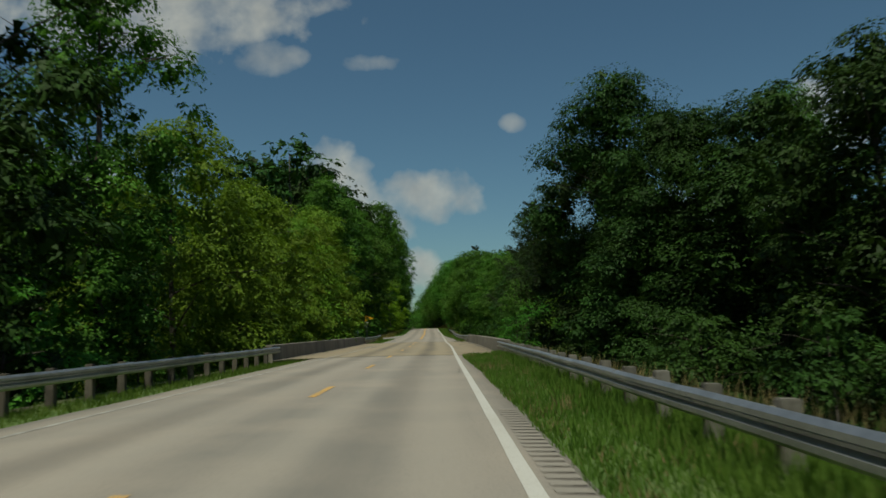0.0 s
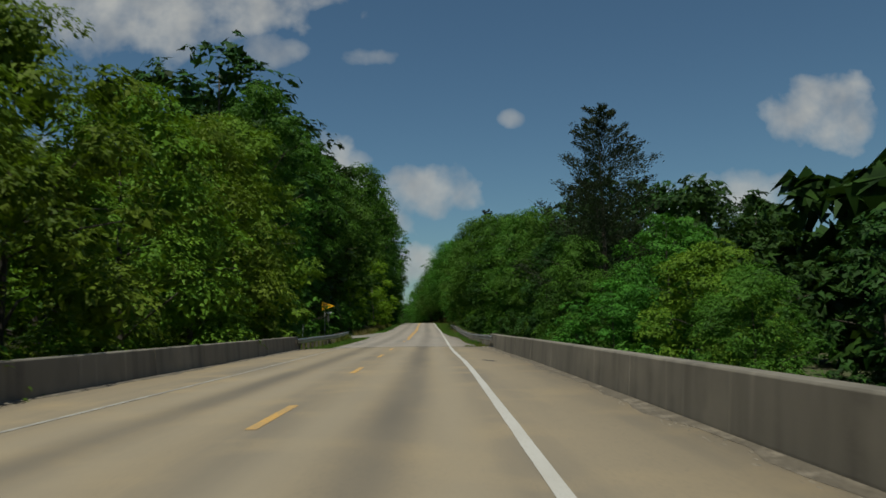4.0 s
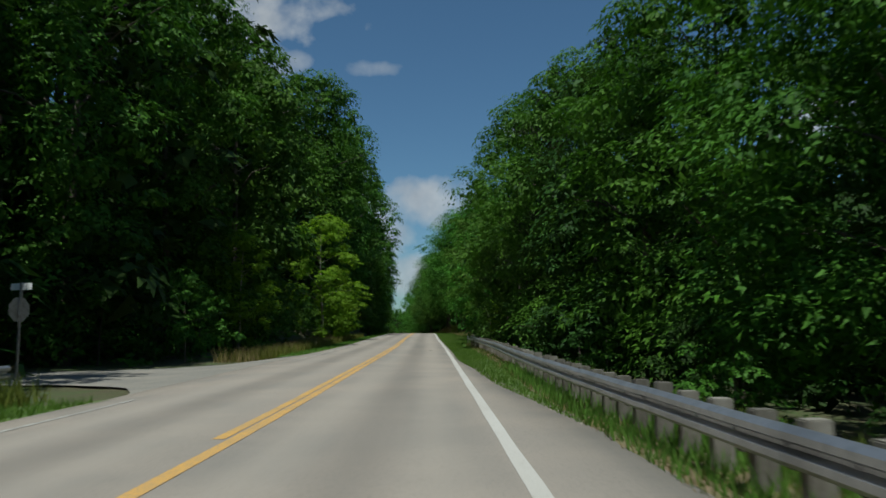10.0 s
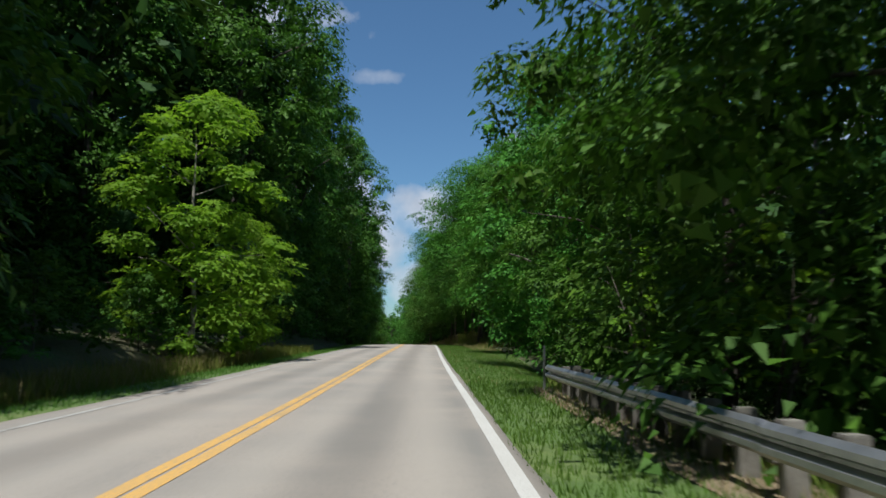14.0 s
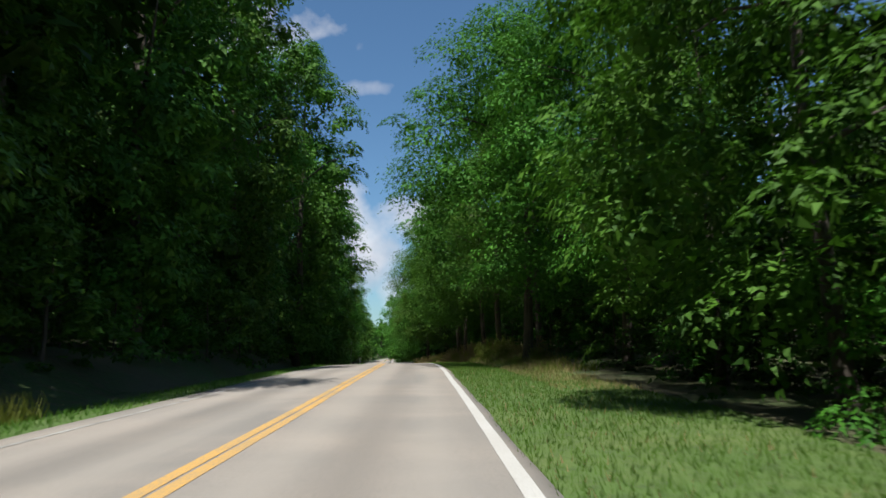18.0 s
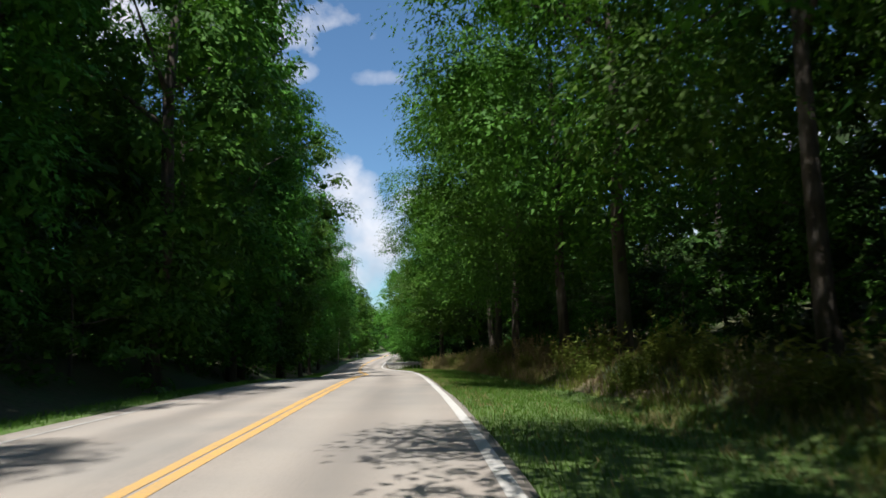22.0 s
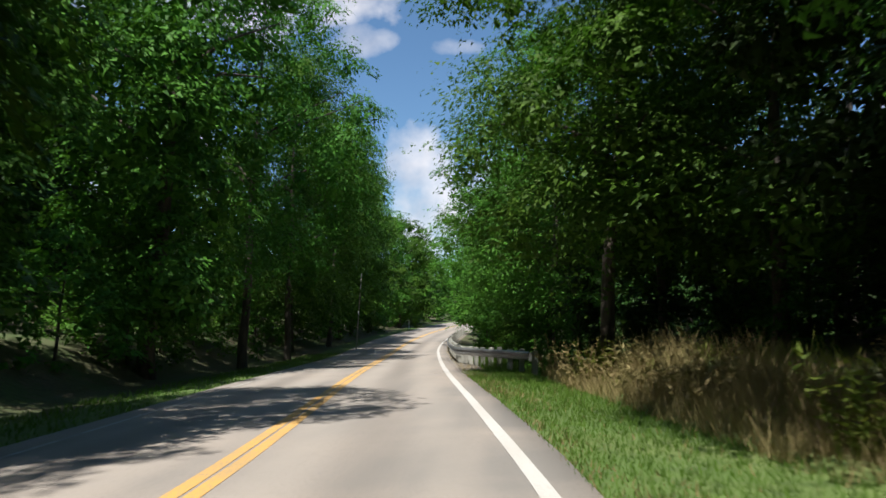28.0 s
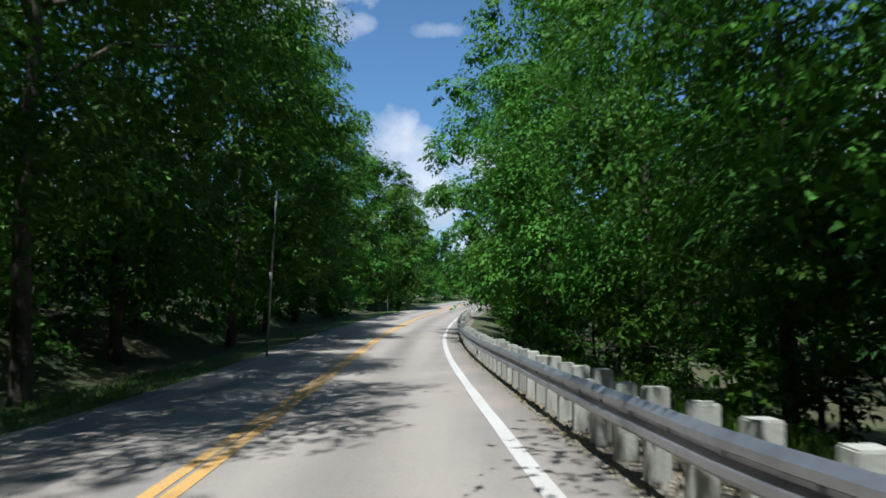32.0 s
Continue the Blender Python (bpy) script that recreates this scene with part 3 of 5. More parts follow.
patch = bmesh.new()
ring = [patch.verts.new(road(70.0 + 0.42 * math.sin(a) * (1 + 0.35 * math.sin(4 * a)) - 0.5 * math.cos(a), 1.0 + 0.26 * math.cos(a) * (1 + 0.25 * math.sin(7 * a + 1)), 0.0)) for a in np.linspace(0, 6.28, 28)[:-1]]
patch.faces.new(ring)
tagged(part("road_patch", patch, TAR), "dark ragged spalled patch in the bridge shoulder", "road patch", kind="structure")
mark = bmesh.new()
mark.faces.new([mark.verts.new(road(147.5 + 0.4 * math.sin(a) * (1 + 0.3 * math.sin(3 * a)), -0.98 + 0.12 * math.cos(a) * (1 + 0.3 * math.sin(4 * a)), 0.008)) for a in np.linspace(0, 6.28, 20)[:-1]])
tagged(part("road_patch", mark, SCUFF), "small dark scuffed patch on the asphalt lane", "road patch", kind="structure")


# ---------------------------------------------------------------- guardrails
BEAM = [(0.02, 0.312), (0.032, 0.305), (0.083, 0.262), (0.083, 0.208), (0.004, 0.172), (0.004, 0.14), (0.083, 0.104), (0.083, 0.05), (0.032, 0.007), (0.02, 0.0)]


def block_mesh(name, x0, y0, z0, x1, y1, z1, mat, bevel=0.012):
    bm = bmesh.new()
    box(bm, x0, y0, z0, x1, y1, z1, bevel)
    me = bpy.data.meshes.new(name)
    bm.to_mesh(me)
    bm.free()
    me.materials.append(mat)
    return me


POST_MESH = {w: [block_mesh("post", -0.1, -0.09, -1.1, 0.1, 0.09, top, w) for top in tops] for w, tops in ((POST_WOOD, (0.76, 0.78, 0.8)), (GREY_WOOD, (0.725, 0.74, 0.755)), (BROWN_WOOD, (0.70, 0.715, 0.73)))}
SPACER_MESH = {w: block_mesh("spacer_block", -0.055, -0.07, 0.38, 0.055, 0.07, 0.67, w) for w in (POST_WOOD, GREY_WOOD, BROWN_WOOD)}
BOLT_MESH = block_mesh("bolt", -0.012, -0.016, -0.016, 0.012, 0.016, 0.016, GALVANISED, 0.004)


def guardrail(label, y0, y1, o_of, side, wood, top=0.70, posts=lambda y: 2):
    """A steel beam on wooden posts. o_of(y): offset of its face; side: +1 on the right of the road, -1 on the left;
    posts(y): how many posts carry the panel that begins there."""
    thing = tagged(new("guardrail"), label, "guardrail", "guardrails")
    thing.matrix_world = at_road(y0, o_of(y0))
    inv = thing.matrix_world.inverted()
    rng = random.Random(int(y0 * 10))
    count = max(1, round((y1 - y0) / 3.81))
    for i in range(count):
        ya, yb = y0 + (y1 - y0) * i / count, y0 + (y1 - y0) * (i + 1) / count + 0.16
        lift = rng.uniform(-0.012, 0.012)
        verts, faces, w = [], [], len(BEAM)
        for k in range(7):
            y = ya + (yb - ya) * k / 6
            for d, z in BEAM:
                over = 0.004 * (1 - k / 6)
                verts.append(inv @ road(y, o_of(y) - side * (d + over), 0) + Vector((0, 0, z + top - 0.312 + lift * k / 6)))
        for k in range(6):
            for j in range(w - 1):
                a = k * w + j
                faces.append((a, a + 1, a + w + 1, a + w) if side > 0 else (a, a + w, a + w + 1, a + 1))
        panel = mesh_part("rail_panel", verts, faces, GALVANISED, thing)
        sol = panel.modifiers.new("steel", "SOLIDIFY")
        sol.thickness, sol.offset = 0.006, 1.0
        for yp in [ya + 0.08 + (yb - ya - 0.16) * q / posts(ya) for q in range(posts(ya))]:
            if 40.0 < yp < 89.9 and side > 0:
                continue
            turn = rng.uniform(-3, 3)
            m = inv @ at_road(yp, o_of(yp) + side * 0.23, rng.uniform(-0.03, 0.02), turn)
            post = shared("post", POST_MESH[wood][rng.randrange(3)], m @ pose(0, 0, 0, rng.uniform(-1.2, 1.2), rng.uniform(-1.5, 1.5), 0), thing)
            shared("spacer_block", SPACER_MESH[wood], pose(-side * 0.157, 0, 0, 0, 0, 0), post)
            shared("bolt", BOLT_MESH, inv @ at_road(yp, o_of(yp) - side * 0.012, top - 0.156), thing)
    return thing


def rail_one(y):
    return 2.05 + 0.5 * ease(0, 44, y)


def rail_two(y):
    return 2.57 - 0.87 * ease(88, 99, y) + 0.32 * ease(118, 142, y)


def rail_three(y):
    return 0.74 + 2.4 * (max(310.5 - y, 0.0) / 10.0) ** 1.7


def rail_left_near(y):
    return LEFT - 2.45


def rail_left_far(y):
    return LEFT - 2.45 - 0.6 * ease(100, 122, y)


guardrail("dull galvanised guardrail on weathered grey posts before the bridge", -42, 43.6, rail_one, 1, GREY_WOOD, posts=lambda y: 4 if y > 24 else 2)
guardrail("wavy galvanised guardrail on dull weathered posts past the bridge", 86.4, 161.2, rail_two, 1, GREY_WOOD, 0.72, lambda y: 4)
guardrail("galvanised guardrail with flared end along the bend", 300.8, 372, rail_three, 1, POST_WOOD, 0.72, lambda y: 4)
guardrail("galvanised guardrail leading to the far bridge parapet", -40, 40.0, rail_left_near, -1, BROWN_WOOD)
guardrail("low galvanised guardrail beside the side-road mouth", 87.0, 119.5, rail_left_far, -1, BROWN_WOOD)


def end_shoe(y, o_of, side, label):
    bm = bmesh.new()
    p0 = road(y, o_of(y), 0.0)
    pts = []
    for k in range(9):
        a = math.radians(-90 + 180 * k / 8)
        pts.append((side * (0.10 + 0.10 * math.sin(a)) - side * 0.08, -0.14 * math.cos(a)))
    inner = [[bm.verts.new((x, yy, z)) for x, yy in pts] for z in (0.385, 0.54, 0.702)]
    for r, q in zip(inner, inner[1:]):
        for k in range(8):
            bm.faces.new((r[k], r[k + 1], q[k + 1], q[k]))
    ob = part("rail_end", bm, GALVANISED)
    ob.matrix_world = at_road(y, o_of(y))
    ob.modifiers.new("steel", "SOLIDIFY").thickness = 0.006
    return tagged(ob, label, "guardrail end")


end_shoe(300.75, rail_three, 1, "rounded steel end piece of the guardrail")


# ---------------------------------------------------------------- signs, markers, pole
def pennant_sign():
    thing = tagged(new("pennant_sign"), "yellow pennant-shaped warning sign on a steel post", "road sign")
    thing.matrix_world = pose(-8.95, 113.9, 0, 0, 0, 2)
    bm = bmesh.new()
    tri = [(-0.62, -0.46), (0.62, 0.0), (-0.62, 0.46)]
    outline = []
    for i, (x, z) in enumerate(tri):
        a, b = Vector(tri[i - 1]), Vector(tri[(i + 1) % 3])
        c = Vector((x, z))
        for s in (0.07, 0.03):
            outline.append(c + (a - c).normalized() * s)
        outline.append(c + (b - c).normalized() * 0.07)
    fr = [bm.verts.new((p.x, -0.012, 3.38 + p.y)) for p in outline]
    bk = [bm.verts.new((p.x, 0.0, 3.38 + p.y)) for p in outline]
    bm.faces.new(fr)
    bm.faces.new(bk[::-1])
    for k in range(len(fr)):
        bm.faces.new((fr[k - 1], fr[k], bk[k], bk[k - 1]))
    bmesh.ops.recalc_face_normals(bm, faces=bm.faces)
    plate = part("plate", bm, SIGN_YELLOW, thing, "yellow triangular sign plate")
    # three rows of lettering too far off to read
    for z, x0, x1 in ((3.55, -0.5, -0.12), (3.38, -0.5, 0.22), (3.21, -0.5, -0.12)):
        bm = bmesh.new()
        box(bm, x0, -0.018, z - 0.045, x1, -0.013, z + 0.045)
        part("lettering_bar", bm, BLACK_INK, plate)
    bm = bmesh.new()
    box(bm, -0.38, 0.005, -0.6, -0.30, 0.05, 3.75, 0.006)
    part("post", bm, STEEL_POST, thing)


pennant_sign()


def marker_post(x, y, z0, height, label, tilt=0.0):
    thing = tagged(new("marker_post"), label, "marker post", "marker posts")
    thing.matrix_world = pose(x, y, z0, 0, tilt, 0)
    bm = bmesh.new()
    box(bm, -0.05, -0.02, -0.4, 0.05, 0.02, height, 0.008)
    part("post", bm, SIGN_WHITE, thing)
    bm = bmesh.new()
    box(bm, -0.04, -0.026, height - 0.3, 0.04, -0.0205, height - 0.06)
    part("reflector", bm, STEEL_POST, thing)


marker_post(-9.7, 102.9, -0.2, 1.75, "slim white marker post in tall roadside grass", 2.0)
p = road(380, LEFT - 1.0)
marker_post(p.x, p.y, p.z, 1.3, "small white marker post beside the bend", -2.0)


def stop_sign_back():
    thing = tagged(new("stop_sign"), "grey back of a stop sign with white name plate", "road sign")
    thing.matrix_world = pose(-10.4, 125.3, -0.2, 0, 0, 70)
    bm = bmesh.new()
    box(bm, -0.035, -0.03, -0.5, 0.035, 0.03, 3.25, 0.006)
    part("post", bm, STEEL_POST, thing)
    bm = bmesh.new()
    ring = [(0.38 * math.cos(math.radians(22.5 + 45 * k)), 0.38 * math.sin(math.radians(22.5 + 45 * k))) for k in range(8)]
    a, b = [bm.verts.new((x, 0.034, 2.45 + z)) for x, z in ring], [bm.verts.new((x, 0.042, 2.45 + z)) for x, z in ring]
    bm.faces.new(a), bm.faces.new(b[::-1])
    for k in range(8):
        bm.faces.new((a[k - 1], a[k], b[k], b[k - 1]))
    bmesh.ops.recalc_face_normals(bm, faces=bm.faces)
    part("plate", bm, STEEL_POST, thing, "unpainted grey back of the octagonal plate")
    bm = bmesh.new()
    box(bm, -0.008, -0.4, 3.02, 0.008, 0.4, 3.22, 0.004)
    part("name_plate", bm, SIGN_WHITE, thing, "white street-name plate")


stop_sign_back()


def utility_pole(x, y, z0, height):
    thing = tagged(new("utility_pole"), "slim pale weathered pole before the trees", "pole")
    thing.matrix_world = pose(x, y, z0, 0, 1.6, 0)
    bm = bmesh.new()
    tube(bm, [(0, 0, -0.8), (0, 0, height * 0.5), (0.03, 0, height)], [0.045, 0.04, 0.03], 12)
    part("shaft", bm, POLE_WOOD, thing, smooth=True)
    bm = bmesh.new()
    box(bm, -0.05, -0.064, 2.1, 0.05, -0.045, 2.35, 0.004)
    part("tag_plate", bm, SIGN_WHITE, thing)


utility_pole(-12.3, 332.5, 0.45, 5.4)
# rail-end delineator
bm = bmesh.new()
box(bm, -0.03, -0.02, -0.5, 0.03, 0.02, 1.25, 0.006)
delineator = part("delineator_post", bm, STEEL_POST)
delineator.matrix_world = at_road(162.2, 2.05, -0.1)
tagged(delineator, "thin grey steel post at the guardrail end", "delineator post")


# ---------------------------------------------------------------- side-road mouth
def side_road():
    verts, faces, cols = [], [], 14
    rows = [(LEFT - 0.35, 13.0), (LEFT - 1.0, 10.5), (LEFT - 2.0, 8.0), (LEFT - 3.2, 6.0), (LEFT - 5.0, 4.4), (LEFT - 8, 3.5), (LEFT - 14, 3.2), (LEFT - 24, 3.2)]
    for o, half in rows:
        for k in range(cols + 1):
            y = 132 + (o - LEFT) * 0.25 + half * (2 * k / cols - 1)
            z = max(ground_height(y, o), -0.3) + 0.07 if o < LEFT - 1 else -0.035
            verts.append(road(y, o, z))
    for i in range(len(rows) - 1):
        for k in range(cols):
            a = i * (cols + 1) + k
            faces.append((a, a + 1, a + cols + 2, a + cols + 1))
    ob = mesh_part("side_road", verts, faces, SHOULDER, smooth=True)
    return tagged(ob, "short pale asphalt mouth of a side road", "side road", kind="structure")


side_road()


# ---------------------------------------------------------------- verges and grass
def verge(name, y0, y1, side, width, label):
    def section(y):
        if side > 0:
            o0 = shoulder_right(y) - 0.12
            os = [o0 + (width(y) - o0) * k / 5 for k in range(6)]
        else:
            o0 = LEFT - shoulder_left(y) + 0.12
            os = [o0 - (width(y)) * (5 - k) / 5 for k in range(6)]
        return [(o, max(ground_height(y, o), -2.0) + 0.035 + wob(y + 3 * o, 9, 0.02)) for o in os]
    return tagged(ribbon(name, y0, y1, 0.8, section, TURF), label, "grass verge", kind="structure")


verge("grass_verge", -60, 41.2, 1, lambda y: 3.4, "green mown grass verge under the guardrail")
verge("grass_verge", 91.5, 300, 1, lambda y: 3.4 + 1.8 * ease(163, 172, y) - 1.4 * ease(224, 242, y), "green mown grass verge along the road edge")
verge("grass_verge", -60, 39, -1, lambda y: 2.6, "green grass verge on the far side of the road")
verge("grass_verge", 89.5, 119.5, -1, lambda y: 2.4, "grass verge behind the far guardrail")
verge("grass_verge", 143.5, 420, -1, lambda y: 2.2, "narrow grass verge beside the far lane")
tagged(ribbon("soil_strip", 91, 163, 0.7, lambda y: [(rail_two(y) - 0.28 + wob(y, 31, 0.22), ground_height(y, rail_two(y) - 0.28) + 0.045), (rail_two(y) + 0.1, ground_height(y, rail_two(y)) + 0.075), (rail_two(y) + 0.75 + wob(y, 33, 0.2), ground_height(y, rail_two(y) + 0.75) + 0.05)], BARE_SOIL), "bare tan soil under the guardrail", "bare soil", kind="structure")
tagged(ribbon("soil_strip", 236, 301, 0.8, lambda y: [(3.9 + wob(y, 41, 0.5), ground_height(y, 3.9 + wob(y, 41, 0.5)) + 0.012), (4.2, ground_height(y, 4.2) + 0.04), (4.5 + wob(y, 43, 0.5), ground_height(y, 4.5 + wob(y, 43, 0.5)) + 0.02)], BARE_SOIL), "bare tan soil at the foot of the bank", "bare soil", kind="structure")
tagged(ribbon("gravel_margin", 299, 400, 0.8, lambda y: [(shoulder_right(y) - 0.1, -0.025), (shoulder_right(y) + 0.25, -0.02 + wob(y, 4, 0.03)), (1.5 + wob(y, 6, 0.1), -0.05)], GRAVEL), "loose gravel and debris along the road edge", "gravel margin", kind="structure")


def mesh_from_arrays(name, co, loops_per, mat):
    """co: n x k x 3 corners of separate faces."""
    n, k = co.shape[:2]
    me = bpy.data.meshes.new(name)
    me.vertices.add(n * k)
    me.vertices.foreach_set("co", co.astype(np.float32).ravel())
    me.loops.add(n * k)
    me.loops.foreach_set("vertex_index", np.arange(n * k, dtype=np.int32))
    me.polygons.add(n)
    me.polygons.foreach_set("loop_start", np.arange(0, n * k, k, dtype=np.int32))
    me.update(calc_edges=True)
    me.materials.append(mat)
    return me


def blades(name, y0, y1, o_range, count, height, mat, label, seed, width=0.012, lean=0.35, clump=0.0):
    rng = np.random.default_rng(seed)
    rows, cols = max(2, int((y1 - y0) / 0.6) + 1), 7
    grid = np.array([[road(y, o, max(ground_height(y, o), -2.2) + 0.02) for o in np.linspace(*o_range(y), cols)] for y in np.linspace(y0, y1, rows)])
    u, v = rng.random(count) * (rows - 1), rng.random(count) * (cols - 1)
    if clump:
        # blades gather in patches
        moved = np.array([noise.noise(Vector((b * 0.35, a * 0.55, seed))) < clump - 0.5 for a, b in zip(u, v)])
        u[moved], v[moved] = rng.random(moved.sum()) * (rows - 1), rng.random(moved.sum()) * (cols - 1)
    i, j = u.astype(int), v.astype(int)
    fu, fv = (u - i)[:, None], (v - j)[:, None]
    base = (grid[i, j] * (1 - fu) + grid[i + 1, j] * fu) * (1 - fv) + (grid[i, j + 1] * (1 - fu) + grid[i + 1, j + 1] * fu) * fv
    ang = rng.uniform(0, 6.283, count)
    hh = height * rng.uniform(0.45, 1.25, count)
    if clump:
        hh *= np.array([0.95 + 1.5 * noise.noise(Vector((b[0] * 0.7, b[1] * 0.7, seed))) for b in base]).clip(0.25, 1.9)
    side = np.stack([np.cos(ang), np.sin(ang), np.zeros(count)], 1) * (width * rng.uniform(0.7, 1.6, count))[:, None]
    ang2 = rng.uniform(0, 6.283, count)
    tip = np.stack([np.cos(ang2) * lean * hh, np.sin(ang2) * lean * hh, hh], 1)
    co = np.stack([base - side, base + side, base + tip], 1)
    ob = new(name, mesh_from_arrays(name, co, 3, mat))
    return tagged(ob, label, "grass", kind="stuff")


blades("grass", -2, 43.2, lambda y: (shoulder_right(y) - 0.05 + 2.0 * ease(40.6, 44.5, y), 3.2), 34000, 0.17, BLADE, "lush green grass along the road edge", 1)
blades("grass", 91.5, 165, lambda y: (shoulder_right(y) - 0.05, 3.0), 32000, 0.13, BLADE, "green grass under and before the guardrail", 2)
blades("grass", 165, 302, lambda y: (shoulder_right(y) - 0.05, 3.3 + 1.8 * ease(163, 172, y) - 1.4 * ease(224, 242, y) - 0.6 * ease(278, 288, y)), 100000, 0.12, BLADE, "short green grass along the road edge", 3, 0.008)
blades("grass", -5, 39, lambda y: (LEFT - 3.2, LEFT - shoulder_left(y)), 9000, 0.18, BLADE, "green grass on the far verge", 4)
blades("grass", 89, 119, lambda y: (LEFT - 3.2, LEFT - shoulder_left(y)), 9000, 0.2, BLADE, "green grass round the far guardrail", 5)
blades("grass", 144, 330, lambda y: (LEFT - 2.9, LEFT - shoulder_left(y)), 26000, 0.16, BLADE, "green grass beside the far lane", 6)
blades("grass", -2, 43.2, lambda y: (rail_one(y) - 0.5, rail_one(y) + 0.9), 14000, 0.34, BLADE, "long unmown grass under the guardrail", 21)
blades("grass", 93, 130, lambda y: (rail_two(y) - 0.3, rail_two(y) + 0.9), 9000, 0.3, BLADE, "long unmown grass under the guardrail", 22)
blades("tall_grass", 0, 44, lambda y: (3.2, 5.2), 5000, 0.75, DRY_BLADE, "tall brown dry grass behind the guardrail", 7, 0.014, 0.3)
blades("tall_grass", 92, 165, lambda y: (2.4, 3.8), 5000, 0.45, WEED, "mixed weeds behind the guardrail", 8, 0.02, 0.4)
blades("tall_grass", 214, 248, lambda y: (4.0, 6.0), 1800, 0.4, DRY_BLADE, "thin dry grass on the bank", 37, 0.012, 0.4, 0.5)
blades("tall_grass", 246, 302, lambda y: (3.5, 6.0), 17000, 0.42, DRY_BLADE, "straw-coloured tall grass on the bank", 9, 0.008, 0.55, 0.7)
blades("tall_grass", 281, 297, lambda y: (2.95, 5.2), 7000, 0.55, DRY_BLADE, "golden dry grass at the foot of the bank", 39, 0.008, 0.5, 0.6)
blades("tall_grass", 214, 302, lambda y: (3.6, 6.4), 14000, 0.32, WEED, "green weeds on the bank below the trees", 10, 0.016, 0.4, 0.5)
blades("tall_grass", 96, 121, lambda y: (LEFT - 5.5, LEFT - 2.7), 7000, 0.7, WEED, "tall yellow-green weeds round the sign", 11, 0.02, 0.4)
blades("tall_grass", 141, 200, lambda y: (LEFT - 4.8, LEFT - 2.2), 11000, 0.6, WEED, "tall yellow-green weeds beside the road", 12, 0.02, 0.4)
blades("tall_grass", 140, 185, lambda y: (LEFT - 4.6, LEFT - 2.4), 4000, 0.7, DRY_BLADE, "dry seeding grass beside the road", 13, 0.012, 0.35)
blades("tall_grass", 302, 330, lambda y: (1.6, 3.4), 4000, 0.4, BLADE, "rank green grass behind the guardrail", 14, 0.015, 0.4)
blades("weeds", 89.1, 89.5, lambda y: (1.0, 2.5), 260, 0.16, WEED, "small weeds in the bridge joint", 31, 0.012, 0.5)
blades("weeds", 90.4, 93.5, lambda y: (2.1, 3.4), 900, 0.2, WEED, "weeds at the end of the parapet", 32, 0.014, 0.45)
blades("dry_grass", -2, 42, lambda y: (shoulder_right(y), 2.6), 5000, 0.17, DRY_BLADE, "straw-coloured tufts in the verge", 38, 0.01, 0.45, 0.5)
blades("dry_grass", 92, 163, lambda y: (rail_two(y) - 0.35, rail_two(y) + 0.8), 5200, 0.16, DRY_BLADE, "thin straw under the guardrail", 33, 0.01, 0.5)
blades("dry_grass", 165, 302, lambda y: (shoulder_right(y), 3.8), 3600, 0.12, DRY_BLADE, "straw-coloured patches in the verge", 34, 0.012, 0.4)
blades("dry_grass", 236, 300, lambda y: (shoulder_right(y) - 0.05, shoulder_right(y) + 0.9), 4500, 0.1, DRY_BLADE, "straw-coloured mown grass along the asphalt", 36, 0.008, 0.5, 0.5)
blades("dry_grass", 204, 238, lambda y: (2.9, 5.3), 6000, 0.2, DRY_BLADE, "yellowed grass along the outer verge", 39, 0.01, 0.5, 0.5)
blades("dry_grass", 299, 340, lambda y: (shoulder_right(y), 1.5), 2200, 0.07, DRY_BLADE, "dry leaf debris along the gravel edge", 35, 0.02, 1.2)


# ---------------------------------------------------------------- small stones and cracks
def stones(name, y0, y1, o_range, count, size, mat, label, seed):
    rng = np.random.default_rng(seed)
    shape = np.array([(1, 0, 0), (0, 1, 0), (-1, 0, 0), (0, -1, 0), (0, 0, 0.7), (0, 0, -0.5)], float)
    tris = [(0, 1, 4), (1, 2, 4), (2, 3, 4), (3, 0, 4), (1, 0, 5), (2, 1, 5), (3, 2, 5), (0, 3, 5)]
    verts, faces = [], []
    for i in range(count):
        y = rng.uniform(y0, y1)
        a, b = o_range(y)
        o = a + (b - a) * rng.random()
        p = road(y, o, -0.02)
        s = size * rng.uniform(0.4, 1.5)
        ang = rng.uniform(0, 6.28)
        k = len(verts)
        for v in shape * rng.uniform(0.7, 1.3, (6, 3)) * s:
            verts.append((p.x + v[0] * math.cos(ang) - v[1] * math.sin(ang), p.y + v[0] * math.sin(ang) + v[1] * math.cos(ang), p.z + v[2] + 0.3 * s))
        faces += [(k + a, k + b, k + c) for a, b, c in tris]
    return tagged(mesh_part(name, verts, faces, mat), label, "stones", kind="stuff")


PEBBLE = material("pale_pebbles", (0.22, 0.195, 0.155), 0.9, vary=[(8.0, (0.16, 0.14, 0.11), 0.45, 0.65)], island=0.35)
stones("gravel", 299, 352, lambda y: (shoulder_right(y) - 0.05, 1.45), 3400, 0.024, PEBBLE, "loose pebbles along the road edge", 51)
stones("gravel", 92, 130, lambda y: (shoulder_right(y) - 0.08, shoulder_right(y) + 0.2), 700, 0.022, PEBBLE, "crumbled asphalt along the shoulder edge", 52)
stones("gravel", 41, 89, lambda y: (2.1, 2.58), 700, 0.018, PEBBLE, "grit in the bridge gutter", 53)
CHIP = material("pale_concrete_chips", (0.42, 0.38, 0.31), 0.9, vary=[(8.0, (0.3, 0.27, 0.22), 0.45, 0.65)], island=0.25)
